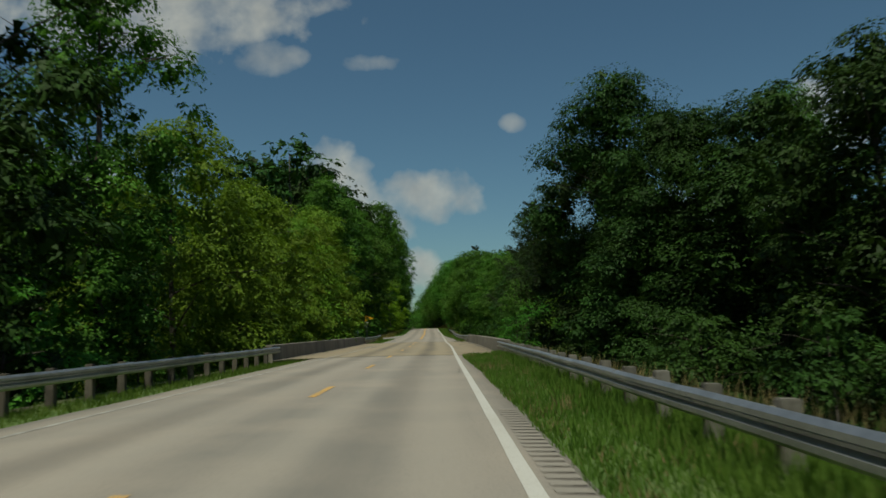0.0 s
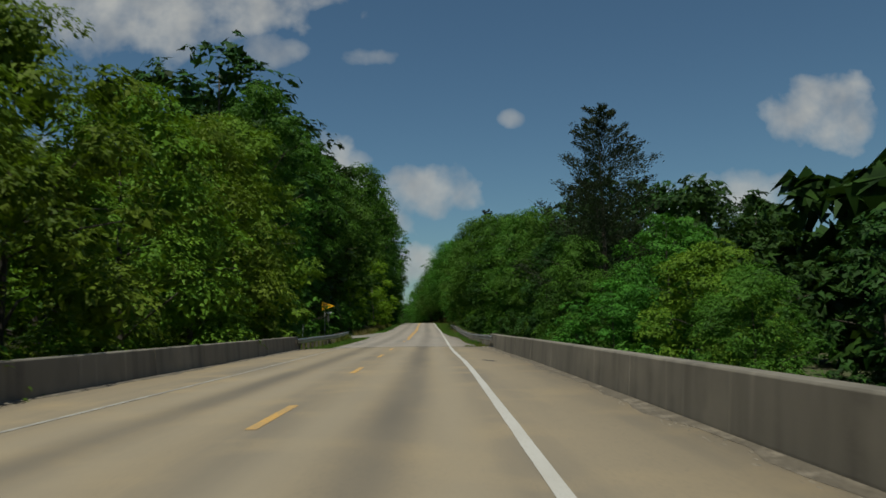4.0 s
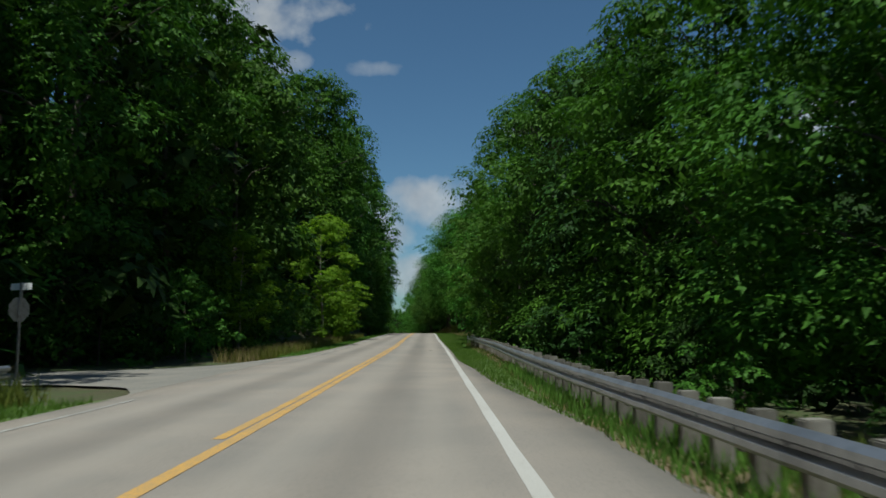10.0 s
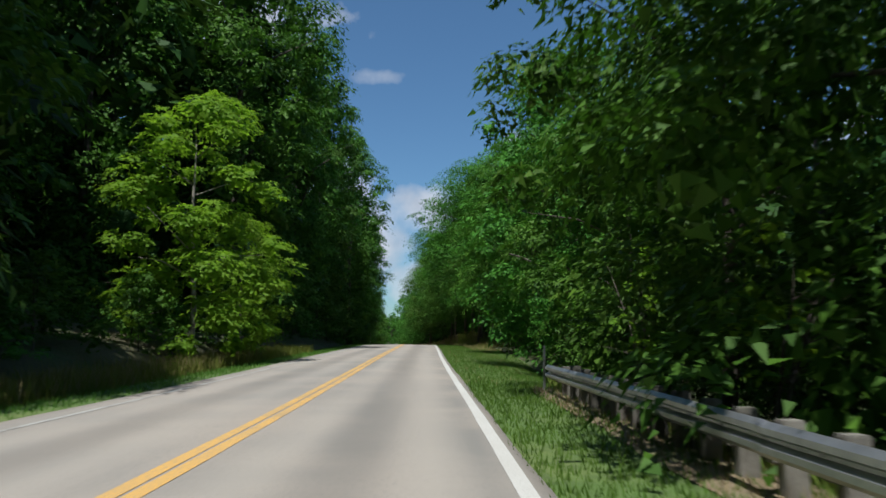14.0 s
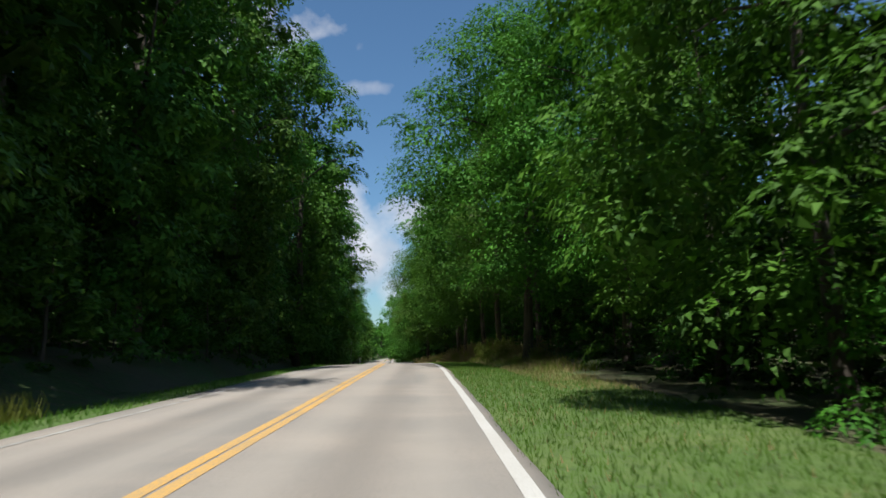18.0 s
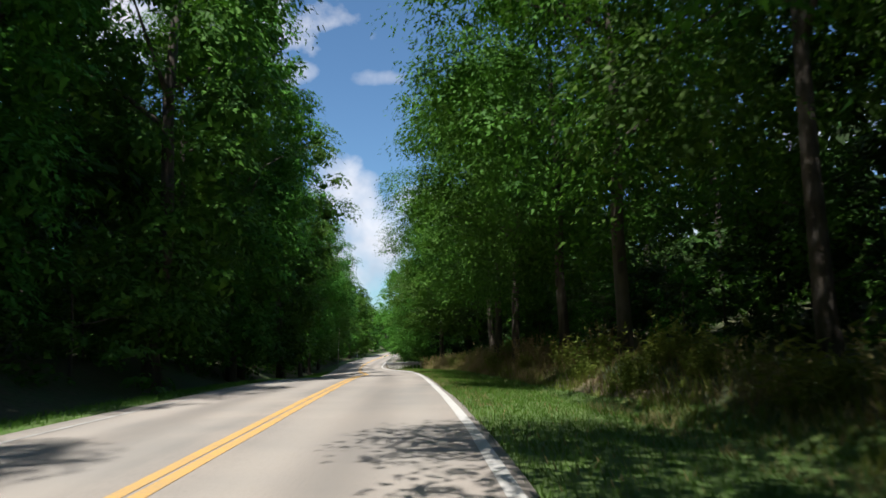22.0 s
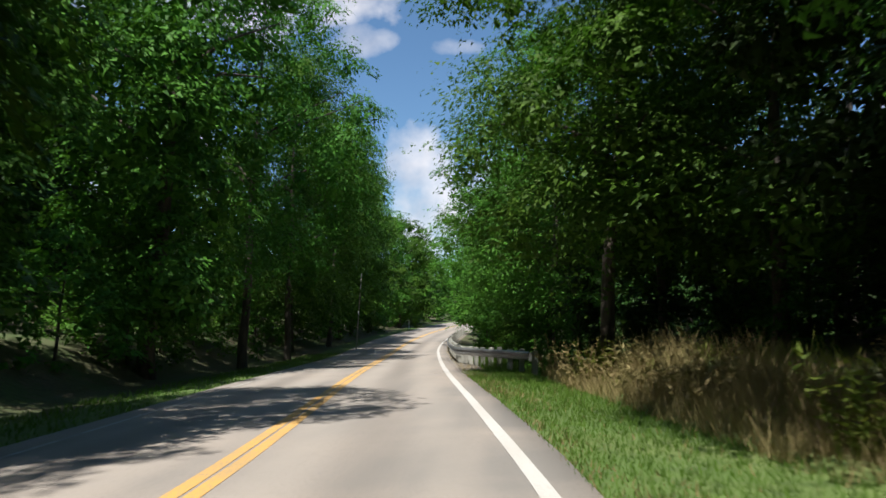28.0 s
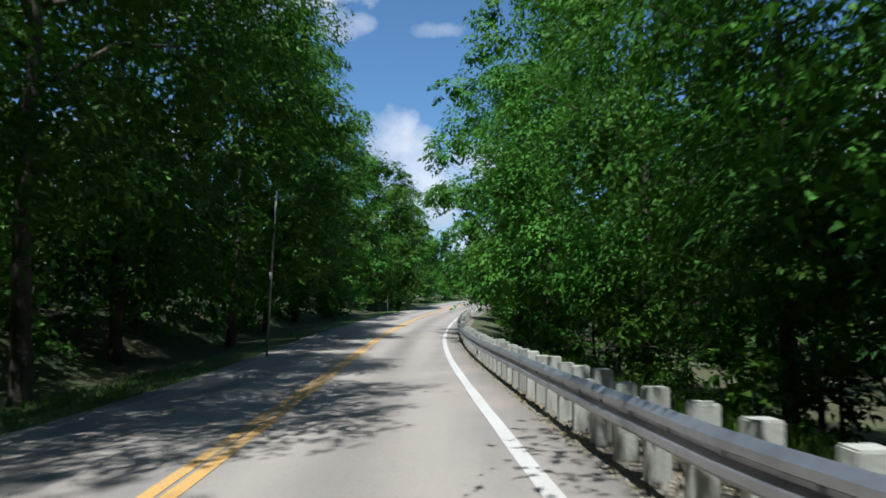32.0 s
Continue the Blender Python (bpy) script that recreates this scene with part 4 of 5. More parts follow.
stones("rubble", 87.6, 90.4, lambda y: (2.0, 2.6), 90, 0.02, CHIP, "broken pale concrete chips at the parapet end", 54)
stones("rubble", 39.6, 46.0, lambda y: (2.25, 2.6), 150, 0.02, CHIP, "broken pale concrete chips along the parapet foot", 55)


def crack(y0, o0, length, seed, across=False):
    rng = random.Random(seed)
    verts, faces, o, y = [], [], o0, y0
    n = int(length / 0.15)
    for i in range(n + 1):
        w = 0.004 + 0.005 * rng.random()
        if across:
            verts += [road(y - w, o, 0.005), road(y + w, o, 0.005)]
            o, y = o + 0.15, y + rng.uniform(-0.05, 0.05)
        else:
            verts += [road(y, o - w, 0.005), road(y, o + w, 0.005)]
            y, o = y + 0.15, o + rng.uniform(-0.03, 0.03)
    faces = [(2 * i, 2 * i + 1, 2 * i + 3, 2 * i + 2) for i in range(n)]
    return tagged(mesh_part("crack", verts, faces, TAR), "thin dark irregular crack in the asphalt", "road crack", "road cracks", "structure")


for i, (y, o, n) in enumerate([(24.0, -0.25, 3.0), (97, -0.25, 2.0)]):
    crack(y, o, n, 60 + i)


# ---------------------------------------------------------------- trees
def crown_leaves(seed, height, radius, low, shape, lobes, leaves, size, droop=0.3, corners=3, core=2.4, fan=15):
    """Corners of separate leaves: flat fans of leaves on the upper and outer side of rounded lobes, and larger ones that close each lobe's inside."""
    rng = np.random.default_rng(seed)
    co = []
    for i in range(lobes):
        k = (i + rng.random()) / lobes
        h = low + (height - low) * k
        if shape == "tall":
            env = radius * (0.45 + 0.9 * k) if k < 0.55 else radius * (0.95 * math.sqrt(max(1 - ((k - 0.55) / 0.47) ** 2, 0.02)))
        elif shape == "shrub":
            env = radius * math.sqrt(max(1 - k ** 2, 0.05))
        else:
            env = radius * math.sqrt(max(1 - ((k - 0.42) / 0.6) ** 2, 0.04))
        ang = i * 2.39996 + rng.normal(0, 0.35)
        lr = (0.27 if shape == "shrub" else 0.3) * radius * rng.choice((0.65, 0.9, 1.1, 1.4))
        out = max(env - lr * 0.75, 0.0) * (rng.uniform(0.8, 1.06) if i % 4 else rng.uniform(0.1, 0.6))
        c = np.array([math.cos(ang) * out, math.sin(ang) * out, h - lr * 0.4])
        n = max(int(leaves / lobes * (lr / (0.29 * radius)) ** 1.8 * rng.uniform(0.8, 1.2)), 12)
        k_in = n // 4
        k_out = n - k_in
        sprays = max(k_out // fan, 4)
        d = rng.normal(0, 1, (sprays, 3))
        d[:, 2] = d[:, 2] * 0.62 + 0.62
        d[:, 0] += 0.7 * math.cos(ang)
        d[:, 1] += 0.7 * math.sin(ang)
        d /= np.linalg.norm(d, axis=1)[:, None]
        r = lr * np.where(rng.random(sprays) < 0.1, rng.uniform(1.0, 1.18, sprays), rng.uniform(0.76, 1.0, sprays))
        centre = c + d * r[:, None] * np.array([1.0, 1.0, 0.76])
        tilt = np.array([0, 0, 0.9]) + d * 0.6 + rng.normal(0, 0.18, (sprays, 3))
        tilt /= np.linalg.norm(tilt, axis=1)[:, None]
        reach = lr * rng.uniform(0.22, 0.44, sprays)
        pick = rng.integers(0, sprays, k_out)
        tn = tilt[pick]
        e1 = np.cross(tn, np.array([0.31, 0.95, 0.1]))
        e1 /= np.linalg.norm(e1, axis=1)[:, None]
        e2 = np.cross(tn, e1)
        th, rr = rng.uniform(0, 6.283, (k_out, 1)), np.sqrt(rng.random((k_out, 1)))
        radial = e1 * np.cos(th) + e2 * np.sin(th)
        p = centre[pick] + radial * rr * reach[pick][:, None] + tn * rng.normal(0, 0.07, (k_out, 1)) * reach[pick][:, None]
        p[:, 2] -= (droop * rr[:, 0] ** 2) * reach[pick]
        nrm = tn + radial * 0.35 * rr + rng.normal(0, 0.28, (k_out, 3))
        t = radial + d[pick] * 0.6 + rng.normal(0, 0.5, (k_out, 3))
        q = rng.normal(0, 1, (k_in, 3))
        q /= np.linalg.norm(q, axis=1)[:, None]
        p = np.concatenate([p, c + q * (lr * rng.uniform(0.1, 0.66, k_in))[:, None]])
        nrm = np.concatenate([nrm, q + rng.normal(0, 0.3, (k_in, 3))])
        t = np.concatenate([t, rng.normal(0, 1, (k_in, 3))])
        l = size * rng.uniform(0.6, 1.3, (n, 1))
        l[k_out:] *= core
        nrm /= np.linalg.norm(nrm, axis=1)[:, None]
        t -= nrm * (t * nrm).sum(1)[:, None]
        t /= np.linalg.norm(t, axis=1)[:, None] + 1e-9
        t[:, 2] -= droop * 0.3
        b = np.cross(nrm, t)
        if corners == 3:
            co.append(np.stack([p - t * l * 0.42 + b * l * 0.3, p - t * l * 0.36 - b * l * 0.31, p + t * l * 0.6], 1))
        else:
            co.append(np.stack([p - t * l * 0.5, p + b * l * 0.32 + t * l * 0.05, p + t * l * 0.6 - nrm * l * 0.12, p - b * l * 0.32 + t * l * 0.05], 1))
    return np.concatenate(co)


def cedar_leaves(seed, height, radius, low, leaves, size):
    """Corners of needle sprays set along ragged rising boughs, longer below, with sprigs that stand out at the tips."""
    rng = np.random.default_rng(seed)
    co, boughs = [], 90
    for i in range(boughs):
        k = (i + rng.random()) / boughs
        ang = i * 2.39996 + rng.normal(0, 0.4)
        reach = (radius * (1 - k) ** 0.6 + 0.25) * rng.choice((0.65, 0.85, 1.0, 1.25))
        n = max(int(leaves / boughs * (0.3 + reach / radius)), 60)
        f = rng.random((n, 1)) ** 0.75
        out = np.array([math.cos(ang), math.sin(ang), 0.0])
        p = np.array([0, 0, low + (height - low) * k]) + out * reach * f + np.array([0, 0, 1.0]) * reach * (0.42 * f ** 2 - 0.06)
        p = p + rng.normal(0, 1, (n, 3)) * np.array([0.22, 0.22, 0.13]) * (reach * (1.05 - 0.75 * f) * 0.75 + 0.12)
        t = out + np.array([0, 0, 0.55]) + rng.normal(0, 0.45, (n, 3))
        t /= np.linalg.norm(t, axis=1)[:, None]
        b = np.cross(t, rng.normal(0, 1, (n, 3)))
        b /= np.linalg.norm(b, axis=1)[:, None] + 1e-9
        l = size * rng.uniform(0.6, 1.5, (n, 1))
        co.append(np.stack([p - b * l * 0.26, p + b * l * 0.26, p + t * l * 1.2], 1))
    return np.concatenate(co)


def trunk_mesh(name, seed, height, low, radius, girth, mat, limbs):
    rng = random.Random(seed)
    bm = bmesh.new()
    lean = Vector((rng.uniform(-0.04, 0.04), rng.uniform(-0.04, 0.04), 1.0))
    pts = [lean * (height * k) + Vector((rng.uniform(-1, 1), rng.uniform(-1, 1), 0)) * girth * 0.5 * (k > 0) for k in (-0.06, 0, 0.05, 0.2, 0.4, 0.6, 0.78, 0.92)]
    tube(bm, pts, [girth * r for r in (1.5, 1.25, 1.0, 0.85, 0.66, 0.45, 0.25, 0.08)], 9)
    for i in range(limbs):
        k = rng.uniform(0.3, 0.8)
        start = lean * (height * k)
        ang = i * 2.4 + rng.uniform(-0.4, 0.4)
        reach = radius * rng.uniform(0.55, 0.9)
        g = girth * (0.5 - 0.42 * k)
        mid = start + Vector((math.cos(ang) * reach * 0.5, math.sin(ang) * reach * 0.5, height * 0.06))
        tip = start + Vector((math.cos(ang) * reach, math.sin(ang) * reach, height * rng.uniform(0.05, 0.13)))
        tube(bm, [start, mid, tip], [g, g * 0.7, g * 0.2], 6)
    me = bpy.data.meshes.new(name)
    bm.to_mesh(me)
    bm.free()
    me.materials.append(mat)
    for p in me.polygons:
        p.use_smooth = True
    return me


# kind: height, crown radius, crown base, shape, lobes, leaves, leaf size, girth, leaf stuff, bark, limbs, label
KINDS = {
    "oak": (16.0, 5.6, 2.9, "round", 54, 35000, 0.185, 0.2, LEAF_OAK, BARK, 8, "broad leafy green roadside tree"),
    "spread": (20.0, 6.8, 5.0, "round", 72, 52000, 0.165, 0.25, LEAF_OAK, BARK, 9, "broad leafy green tree leaning over the road"),
    "tall": (26.0, 6.2, 2.5, "tall", 74, 29000, 0.25, 0.34, LEAF_OAK, BARK, 10, "tall full-crowned woodland tree beside the road"),
    # dark, shade, thicket, back and full carry shade in their leaf colour
    "dark": (20.0, 6.0, 2.0, "round", 58, 27000, 0.24, 0.26, LEAF_SHADED, BARK, 8, "dense woodland tree with shade put into its leaf green"),
    "lime": (16.0, 5.6, 1.6, "round", 46, 26000, 0.21, 0.2, LEAF_LIME, BARK, 8, "leafy roadside tree with sunlight put into its yellow-green"),
    "mid": (17.0, 5.8, 1.8, "round", 48, 21000, 0.26, 0.24, LEAF_OAK, BARK, 8, "broad leafy green woodland tree"),
    "shade": (20.0, 6.0, 2.0, "round", 48, 21000, 0.27, 0.26, LEAF_SHADED, BARK, 8, "dense woodland tree with shade put into its leaf green"),
    "bush": (4.4, 2.7, 0.1, "shrub", 22, 3000, 0.165, 0.06, LEAF_OAK, BARK, 4, "leafy green shrub at the wood's edge"),
    "far": (18.0, 6.0, 2.0, "round", 44, 8000, 0.45, 0.26, LEAF_OAK, BARK, 5, "leafy green tree far down the road"),
    "shrub": (4.4, 2.7, 0.1, "shrub", 24, 6000, 0.125, 0.06, LEAF_OAK, BARK, 5, "leafy green shrub at the wood's edge"),
    # the shrub again, with shade painted into its leaves
    "thicket": (4.4, 2.7, 0.1, "shrub", 24, 6000, 0.125, 0.06, LEAF_SHADED, BARK, 5, "leafy shrub with shade put into its leaf green"),
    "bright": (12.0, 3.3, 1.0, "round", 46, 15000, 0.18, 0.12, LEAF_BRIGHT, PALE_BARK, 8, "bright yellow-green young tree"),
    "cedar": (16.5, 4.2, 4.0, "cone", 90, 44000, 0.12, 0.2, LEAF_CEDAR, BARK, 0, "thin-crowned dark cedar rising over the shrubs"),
    "back": (19.0, 6.8, 1.0, "round", 40, 3900, 0.52, 0.3, LEAF_SHADED, BARK, 5, "dense woodland tree standing further back"),
    "full": (20.0, 6.0, 1.2, "round", 84, 66000, 0.155, 0.26, LEAF_SHADED, BARK, 8, "dense tree behind the guardrail with shade put into its leaf green"),
}
VARIANTS = {"oak": 3, "spread": 2, "tall": 3, "lime": 2, "mid": 2, "shade": 2, "far": 1, "bush": 2, "dark": 2, "full": 2, "shrub": 3, "thicket": 2, "bright": 2, "cedar": 1, "back": 2}
TREE_MESHES = {}
for kind, (height, radius, low, shape, lobes, leaves, size, girth, leaf, bark, limbs, label) in KINDS.items():
    for v in range(VARIANTS[kind]):
        seed = 17 * len(TREE_MESHES) + 5
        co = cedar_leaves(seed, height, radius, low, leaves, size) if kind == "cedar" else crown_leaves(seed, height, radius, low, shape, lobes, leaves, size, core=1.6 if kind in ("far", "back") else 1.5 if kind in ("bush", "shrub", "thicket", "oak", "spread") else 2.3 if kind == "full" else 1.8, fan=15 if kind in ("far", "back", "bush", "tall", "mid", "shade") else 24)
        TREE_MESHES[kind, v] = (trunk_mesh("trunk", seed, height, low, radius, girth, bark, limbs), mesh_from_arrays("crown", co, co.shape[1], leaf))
TREE_RNG = random.Random(77)


def tree(kind, y, o, height, wide=1.0, label="", sink=0.15):
    """A tree at y along the road, its trunk o metres right of the white line; height over its own ground."""
    name = "shrub" if kind in ("shrub", "bush", "thicket") else "tree"
    s = height / KINDS[kind][0]
    thing = tagged(new(name), label or KINDS[kind][-1], name, "shrubs at the wood's edge" if name == "shrub" else "woodland trees")
    p = road(y, o, 0)
    z = p.z + ground_height(y, o) - sink
    thing.matrix_world = pose(p.x, p.y, z, 0, 0, TREE_RNG.uniform(0, 360)) @ Matrix.Diagonal((s * wide, s * wide, s, 1))
    trunk, crown_me = TREE_MESHES[kind, TREE_RNG.randrange(VARIANTS[kind])]
    for nm, me in (("trunk", trunk), ("crown", crown_me)):
        ob = new(nm, me)
        ob.parent = thing
    return thing


# trees that stand out one by one: kind, along, offset, height, width
RIGHT = [
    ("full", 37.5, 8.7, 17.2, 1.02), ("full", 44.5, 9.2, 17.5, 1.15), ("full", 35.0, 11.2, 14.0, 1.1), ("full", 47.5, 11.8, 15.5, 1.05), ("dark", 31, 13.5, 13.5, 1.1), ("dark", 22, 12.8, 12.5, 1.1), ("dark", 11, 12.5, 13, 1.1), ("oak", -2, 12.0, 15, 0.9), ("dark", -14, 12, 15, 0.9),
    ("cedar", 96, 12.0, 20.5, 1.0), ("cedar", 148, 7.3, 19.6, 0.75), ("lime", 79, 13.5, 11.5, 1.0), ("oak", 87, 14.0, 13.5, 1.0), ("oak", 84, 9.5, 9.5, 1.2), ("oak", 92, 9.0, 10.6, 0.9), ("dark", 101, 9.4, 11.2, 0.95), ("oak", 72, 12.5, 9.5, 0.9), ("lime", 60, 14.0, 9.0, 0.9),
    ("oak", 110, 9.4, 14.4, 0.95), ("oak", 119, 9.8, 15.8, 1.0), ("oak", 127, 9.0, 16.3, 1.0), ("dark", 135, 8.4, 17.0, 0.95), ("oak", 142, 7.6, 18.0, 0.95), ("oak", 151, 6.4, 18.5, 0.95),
    ("oak", 160, 5.8, 16.5, 0.95), ("oak", 170, 5.2, 16.5, 0.95), ("oak", 179, 6.0, 17.0, 0.95), ("dark", 188, 7.6, 17.5, 0.95), ("oak", 197, 7.2, 17.0, 0.95), ("oak", 206, 7.2, 18.5, 0.95),
    ("spread", 216, 8.2, 21.0, 0.9), ("spread", 224.0, 4.9, 20.5, 1.1), ("spread", 236, 7.9, 21.0, 0.92), ("spread", 245, 6.2, 21.5, 0.96), ("spread", 253, 6.0, 19.5, 0.98), ("spread", 261, 5.2, 18.0, 1.0),
    ("spread", 269, 5.3, 20.0, 1.0), ("spread", 281, 7.0, 20.0, 0.95), ("dark", 287, 9.6, 17.5, 0.95), ("oak", 293, 8.4, 16.5, 1.05), ("spread", 298.0, 5.2, 18.6, 1.07), ("dark", 304, 9.0, 18.0, 0.95), ("spread", 312, 5.8, 19.5, 0.95),
    ("spread", 320, 6.2, 15.0, 0.9), ("spread", 329, 6.2, 16.5, 0.95), ("oak", 339, 4.6, 18.0, 0.9), ("oak", 349, 4.3, 17.0, 0.95), ("oak", 360, 4.6, 17.0, 0.95), ("far", 372, 5.0, 17.0, 0.95),
    ("far", 384, 6.5, 16.0, 0.95), ("far", 397, 6.5, 16, 0.9), ("far", 411, 6.5, 16, 0.9), ("far", 427, 7, 16, 0.9),
    ("oak", 42, 19.5, 20.0, 0.55), ("dark", 49.5, 15.0, 16.0, 1.0)]
LEFTS = [
    ("shade", -12, -15.5, 17, 0.9), ("mid", 0, -15.0, 17, 0.9), ("shade", 11, -15.5, 18, 0.9), ("shade", 22, -15.5, 19, 0.9), ("tall", 33, -16.0, 21, 0.95), ("lime", 44, -16.5, 19, 0.95),
    ("lime", 55, -16.0, 18, 0.95), ("lime", 66, -16.0, 18, 0.95), ("lime", 77, -16.0, 18.5, 0.95), ("lime", 88, -16.5, 19, 0.95), ("lime", 99, -17.0, 20, 0.95), ("tall", 110, -17.5, 25, 0.95),
    ("mid", 121, -21.0, 23, 0.95), ("tall", 139, -18.5, 27, 0.95), ("tall", 149, -17.0, 26, 0.9), ("mid", 159, -16.0, 24, 0.9), ("tall", 165, -19.0, 22, 0.95), ("tall", 176, -21.5, 34, 0.95),
    ("bright", 178.0, -11.6, 13.0, 1.2), ("bright", 186, -11.4, 8.5, 1.1), ("bright", 152, -13.5, 8.0, 1.2), ("tall", 189, -21.0, 37, 0.9), ("tall", 199, -15.2, 34, 0.95), ("tall", 208, -14.6, 35, 0.85), ("tall", 217, -14.2, 33, 0.85),
    ("tall", 226, -14.2, 32, 0.85), ("tall", 235, -13.8, 32, 0.85), ("tall", 244, -13.0, 32, 0.85), ("tall", 253, -11.6, 32, 0.88), ("tall", 263, -12.0, 28, 0.9), ("tall", 268, -11.6, 27, 0.92), ("tall", 275, -12.2, 26, 0.9),
    ("tall", 283, -10.2, 25, 1.0), ("tall", 293, -12.2, 25, 0.9), ("tall", 303, -11.6, 26, 0.95), ("spread", 313, -10.4, 23.5, 0.85), ("spread", 323, -10.0, 21.5, 0.85), ("oak", 332, -11.6, 21, 0.85),
    ("oak", 341, -10.2, 20.5, 0.9), ("oak", 351, -11.2, 20, 0.9), ("mid", 361, -11.8, 18.5, 0.95), ("mid", 372, -11.8, 17.0, 1.0), ("mid", 386, -11.0, 17.0, 1.1), ("far", 397, -12.0, 15.0, 0.95),
    ("far", 410, -13.0, 12, 0.95), ("far", 424, -13.0, 11.5, 0.95), ("far", 439, -13.0, 11, 0.95), ("far", 455, -13.0, 10.5, 0.95)]
# every second crown is lower and stands back a little, so that the sun reaches the one behind it
for row, back in ((RIGHT, 1.2), (LEFTS, -1.2)):
    for i, (kind, y, o, height, wide) in enumerate(row):
        low = i % 2 and 164 < y < 366 and kind != "bright" and not (row is RIGHT and (210 < y < 286 or 290 < y < 345)) and not (row is LEFTS and (268 < y < 286 or y > 308))
        tree(kind, y, o + (back if low else 0.0), height * (0.8 if low else 1.0), wide * (0.98 if low else 1.0))

# shrubs along the edge of the wood
y = -16.0
while y < 430:
    if not (45 < y < 58):
        edge = 6.2 if y < 100 else 5.2 if y < 166 else 7.6 if y < 306 else 4.2
        # stretches where most shrubs take the leaf colour that stands for shade
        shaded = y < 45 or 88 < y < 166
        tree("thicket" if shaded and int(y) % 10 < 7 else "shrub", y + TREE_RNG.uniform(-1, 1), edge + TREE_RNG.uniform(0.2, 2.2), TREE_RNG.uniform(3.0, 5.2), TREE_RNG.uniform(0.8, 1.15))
    y += 5.2 if y < 166 or y > 345 else 3.2 if y > 306 else 7.5
y = -16.0
while y < 470:
    if not 119 < y < 137:
        edge = LEFT - (6.0 if y < 140 else 5.6 if y < 200 else 5.0)
        tree("bush", y + TREE_RNG.uniform(-1, 1), edge - TREE_RNG.uniform(0.2, 2.0), TREE_RNG.uniform(3.0, 5.4), TREE_RNG.uniform(0.8, 1.15))
    y += 5.6

# undergrowth added on the banks behind the first trees; thickets darken the near right understory
for y0, y1, o0, step in ((166, 306, 11.5, 4.0), (168, 300, 16.0, 5.0), (138, 340, LEFT - 8.5, 5.0), (142, 335, LEFT - 13.0, 6.5)):
    y = y0
    while y < y1:
        high = TREE_RNG.uniform(3.4, 5.6) if o0 == 11.5 else TREE_RNG.uniform(2.2, 4.2)
        tree("thicket" if o0 == 11.5 else "bush", y + TREE_RNG.uniform(-1.5, 1.5), o0 + TREE_RNG.uniform(-1.5, 1.5), high, TREE_RNG.uniform(0.9, 1.4), "leafy undergrowth shrub added to fill the wooded bank")
        y += step

# ragged weed clumps at the foot of the bank
def weed_meshes(seed, dry):
    """Stems and leaves of one clump about a metre high, fanning out from its foot."""
    rng = np.random.default_rng(seed)
    n = 46
    ang, spread, high = rng.uniform(0, 6.283, n), np.sqrt(rng.random(n)), rng.uniform(0.45, 1.1, n)
    foot = np.stack([np.cos(ang) * spread * 0.3, np.sin(ang) * spread * 0.3, np.full(n, -0.05)], 1)
    tip = np.stack([np.cos(ang) * spread * 0.62, np.sin(ang) * spread * 0.62, high], 1) + rng.normal(0, 0.08, (n, 3))
    side = np.stack([-np.sin(ang), np.cos(ang), np.zeros(n)], 1) * 0.007
    stems = np.stack([foot - side, foot + side, tip], 1)
    k = 13
    f = rng.uniform(0.15, 1.0, (n, k, 1)) if not dry else np.where(rng.random((n, k, 1)) < 0.6, rng.uniform(0.78, 1.04, (n, k, 1)), rng.uniform(0.1, 0.7, (n, k, 1)))
    p = (foot[:, None] * (1 - f) + tip[:, None] * f).reshape(-1, 3)
    t = rng.normal(0, 1, p.shape) * np.array([1.0, 1.0, 0.5]) + np.array([0, 0, 0.35 if not dry else 0.8])
    t /= np.linalg.norm(t, axis=1)[:, None]
    b = np.cross(t, rng.normal(0, 1, p.shape))
    b /= np.linalg.norm(b, axis=1)[:, None]
    l = (0.085 if not dry else 0.06) * rng.uniform(0.6, 1.5, (len(p), 1))
    leaves = np.stack([p - b * l * 0.28, p + b * l * 0.28, p + t * l * 1.3], 1)
    return mesh_from_arrays("stalk_tuft", stems, 3, DRY_BLADE if dry else WEED), mesh_from_arrays("foliage", leaves, 3, DRY_BLADE if dry else WEED)


WEED_MESHES = {(dry, v): weed_meshes(700 + 2 * v + dry, dry) for dry in (False, True) for v in range(2)}
y = 222.0
while y < 301:
    dry = TREE_RNG.random() < (0.35 if y < 266 else 0.6)
    edge = 4.5 - 1.2 * ease(276, 288, y) + 0.5 * (1 - ease(222, 236, y))
    o = edge + TREE_RNG.uniform(-0.2, 1.5)
    clump = tagged(new("weed_clump"), "dry golden weed clump gone to seed on the bank" if dry else "leafy yellow-green weed clump on the bank", "weeds", "weed clumps on the bank")
    p = road(y, o, ground_height(y, o))
    size = TREE_RNG.uniform(0.6, 1.25)
    clump.matrix_world = pose(p.x, p.y, p.z - 0.02, 0, 0, TREE_RNG.uniform(0, 360)) @ Matrix.Diagonal((size * 1.15, size * 1.15, size, 1))
    for nm, me in zip(("stalk_tuft", "foliage"), WEED_MESHES[dry, TREE_RNG.randrange(2)]):
        ob = new(nm, me)
        ob.parent = clump
    y += TREE_RNG.choice((0.5, 0.7, 1.0, 1.6, 3.2))

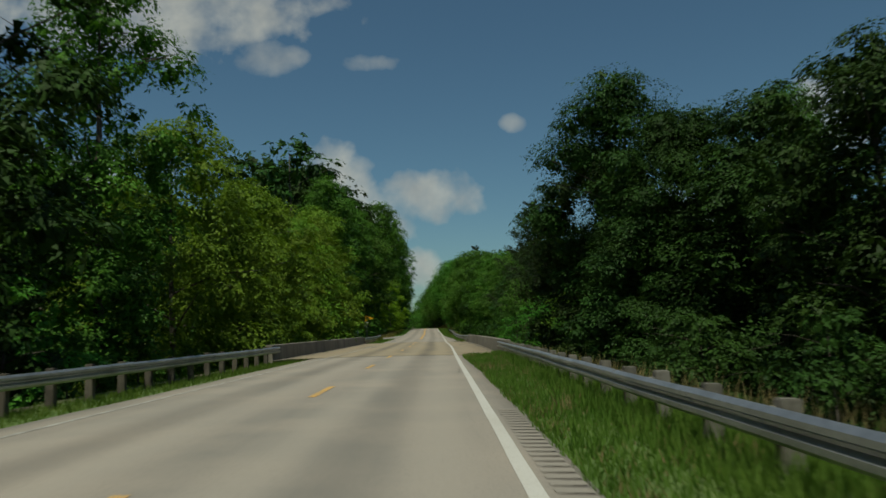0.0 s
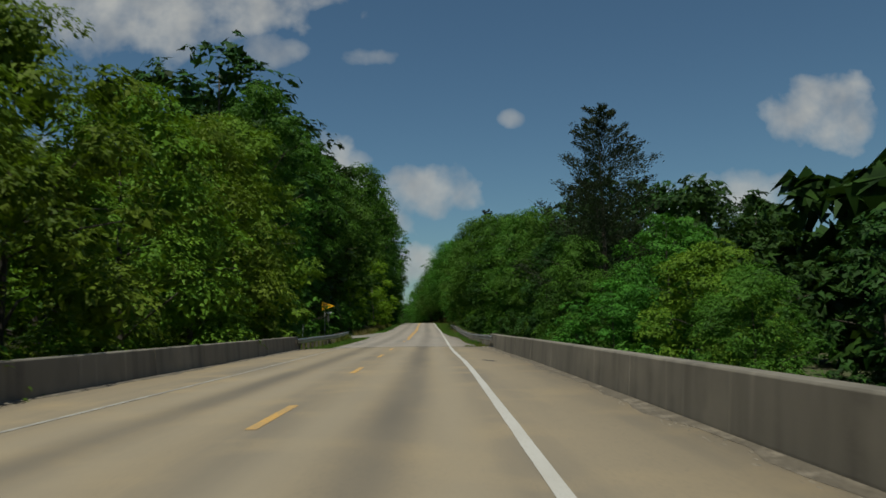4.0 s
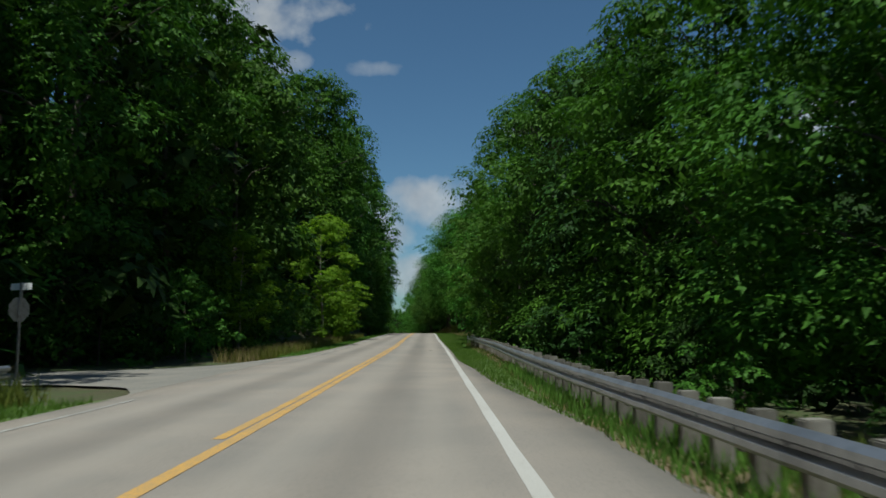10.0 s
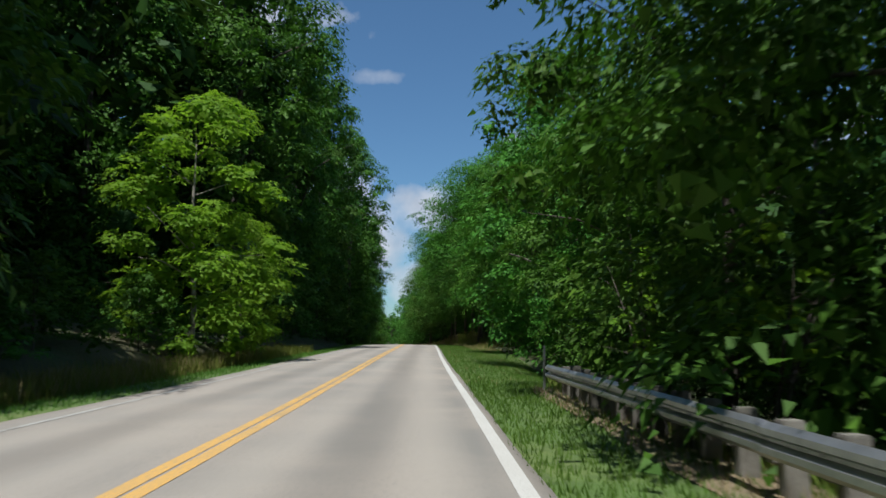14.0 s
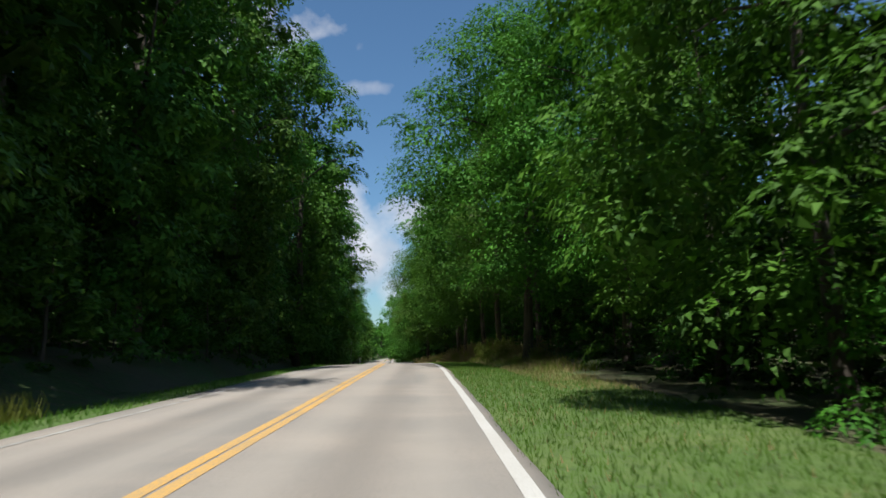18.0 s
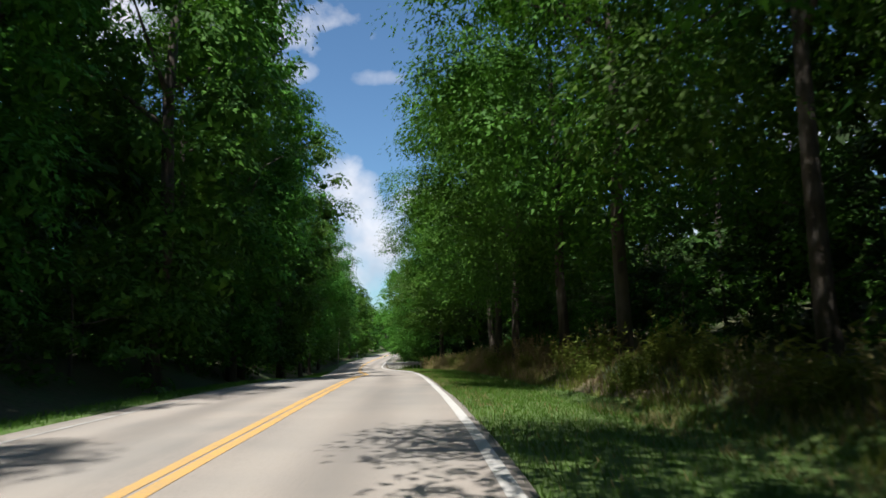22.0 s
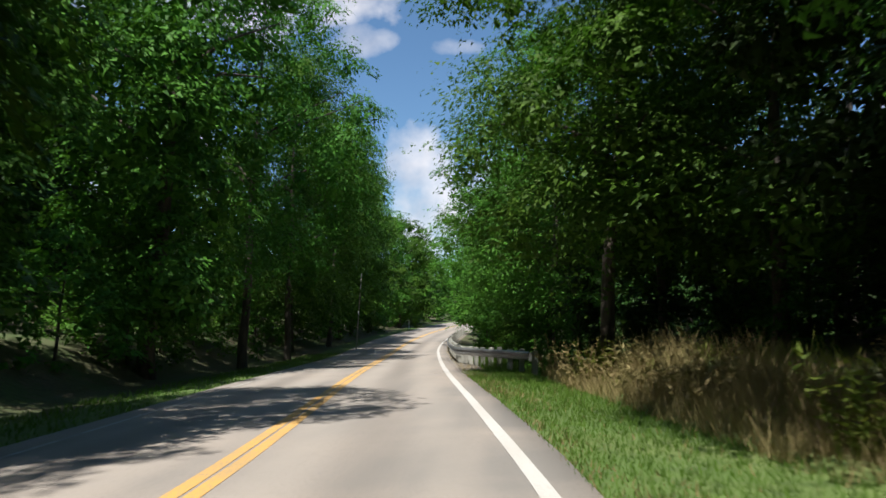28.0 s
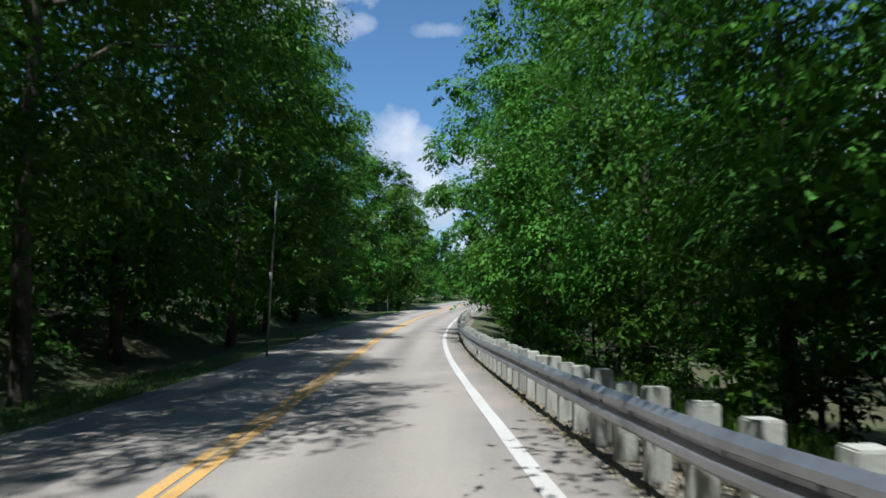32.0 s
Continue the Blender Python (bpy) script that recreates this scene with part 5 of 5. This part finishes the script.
# the wood behind
for side, first in ((1, 19.0), (-1, -26.0)):
    for row in range(2):
        y = -30.0 + 4 * row
        while y < 500:
            o = first + side * (9.0 * row + TREE_RNG.uniform(-2, 2))
            if side > 0 and 46 < y < 92 and row == 0:
                y += 11
                continue
            base = (15 if y < 115 else 20) if side > 0 else (18 if y < 115 else 34 if y < 260 else 25 if y < 350 else 11)
            tree("back", y + TREE_RNG.uniform(-3, 3), o, base + TREE_RNG.uniform(-2, 3), TREE_RNG.uniform(0.9, 1.15), sink=0.6)
            y += 13.5 + TREE_RNG.uniform(-1, 2)


def bare_sapling(y, o, height, seed, label):
    rng = random.Random(seed)
    thing = tagged(new("bare_sapling"), label, "sapling", "bare saplings")
    p = road(y, o, ground_height(y, o))
    thing.matrix_world = pose(p.x, p.y, p.z - 0.1, 0, 0, rng.uniform(0, 360))
    for k in range(3):
        bm = bmesh.new()
        a, reach = rng.uniform(0, 6.28), rng.uniform(0.3, 1.4)
        h = height * rng.uniform(0.7, 1.0)
        pts = [Vector((math.cos(a) * reach * s ** 1.6 + 0.05 * rng.uniform(-1, 1), math.sin(a) * reach * s ** 1.6 + 0.05 * rng.uniform(-1, 1), h * s)) for s in (0, 0.2, 0.4, 0.6, 0.8, 1.0)]
        tube(bm, pts, [0.035, 0.03, 0.025, 0.02, 0.014, 0.005], 6)
        for j in range(5):
            q = pts[2 + j % 3]
            d = Vector((rng.uniform(-1, 1), rng.uniform(-1, 1), rng.uniform(0.1, 0.8))) * rng.uniform(0.4, 1.0)
            tube(bm, [q, q + d * 0.5 + Vector((0, 0, 0.06)), q + d], [0.012, 0.008, 0.003], 4)
        part("stem", bm, BARK, thing, smooth=True)
    co = crown_leaves(seed, height * 0.95, height * 0.22, height * 0.35, "round", 9, 420, 0.11, corners=4, core=1.2)
    ob = new("foliage", mesh_from_arrays("foliage", co, 4, LEAF_BRIGHT))
    ob.parent = thing


for i, (y, o, h) in enumerate([(153, 3.5, 3.4), (160, 3.9, 4.2), (171, 4.9, 3.6)]):
    bare_sapling(y, o, h, 300 + i, "thin sapling with a few green leaves")


# ---------------------------------------------------------------- woods beyond the roadside trees
def far_woods():
    rng = np.random.default_rng(9)
    shapes = [crown_leaves(900 + k, 18.0, 6.6, 1.5, "round", 20, 150, 3.0, core=1.3, fan=6) for k in range(4)]
    co = []
    for side, near, far in ((1, 40.0, 130.0), (-1, -46.0, -150.0)):
        for y in np.arange(-90, 640, 12.0):
            for o in np.arange(near, far, side * 12.5):
                yy, oo = y + rng.uniform(-4, 4), o + rng.uniform(-4, 4)
                yc = min(max(yy, -79), 555)
                p = road(yc, 0)
                a, s = rng.uniform(0, 6.28), rng.uniform(0.8, 1.2) * (1 - 0.5 * ease(340, 400, yy))
                turn = np.array([[math.cos(a), -math.sin(a), 0], [math.sin(a), math.cos(a), 0], [0, 0, 1]])
                co.append(shapes[rng.integers(4)] @ turn.T * s + np.array([p.x + oo, yy, p.z + ground_height(yc, oo) - 0.8]))
    ob = new("far_woods", mesh_from_arrays("far_woods", np.concatenate(co), 3, LEAF_SHADED))
    return tagged(ob, "dense green woods covering the slopes beyond the roadside", "woods", kind="stuff")


far_woods()
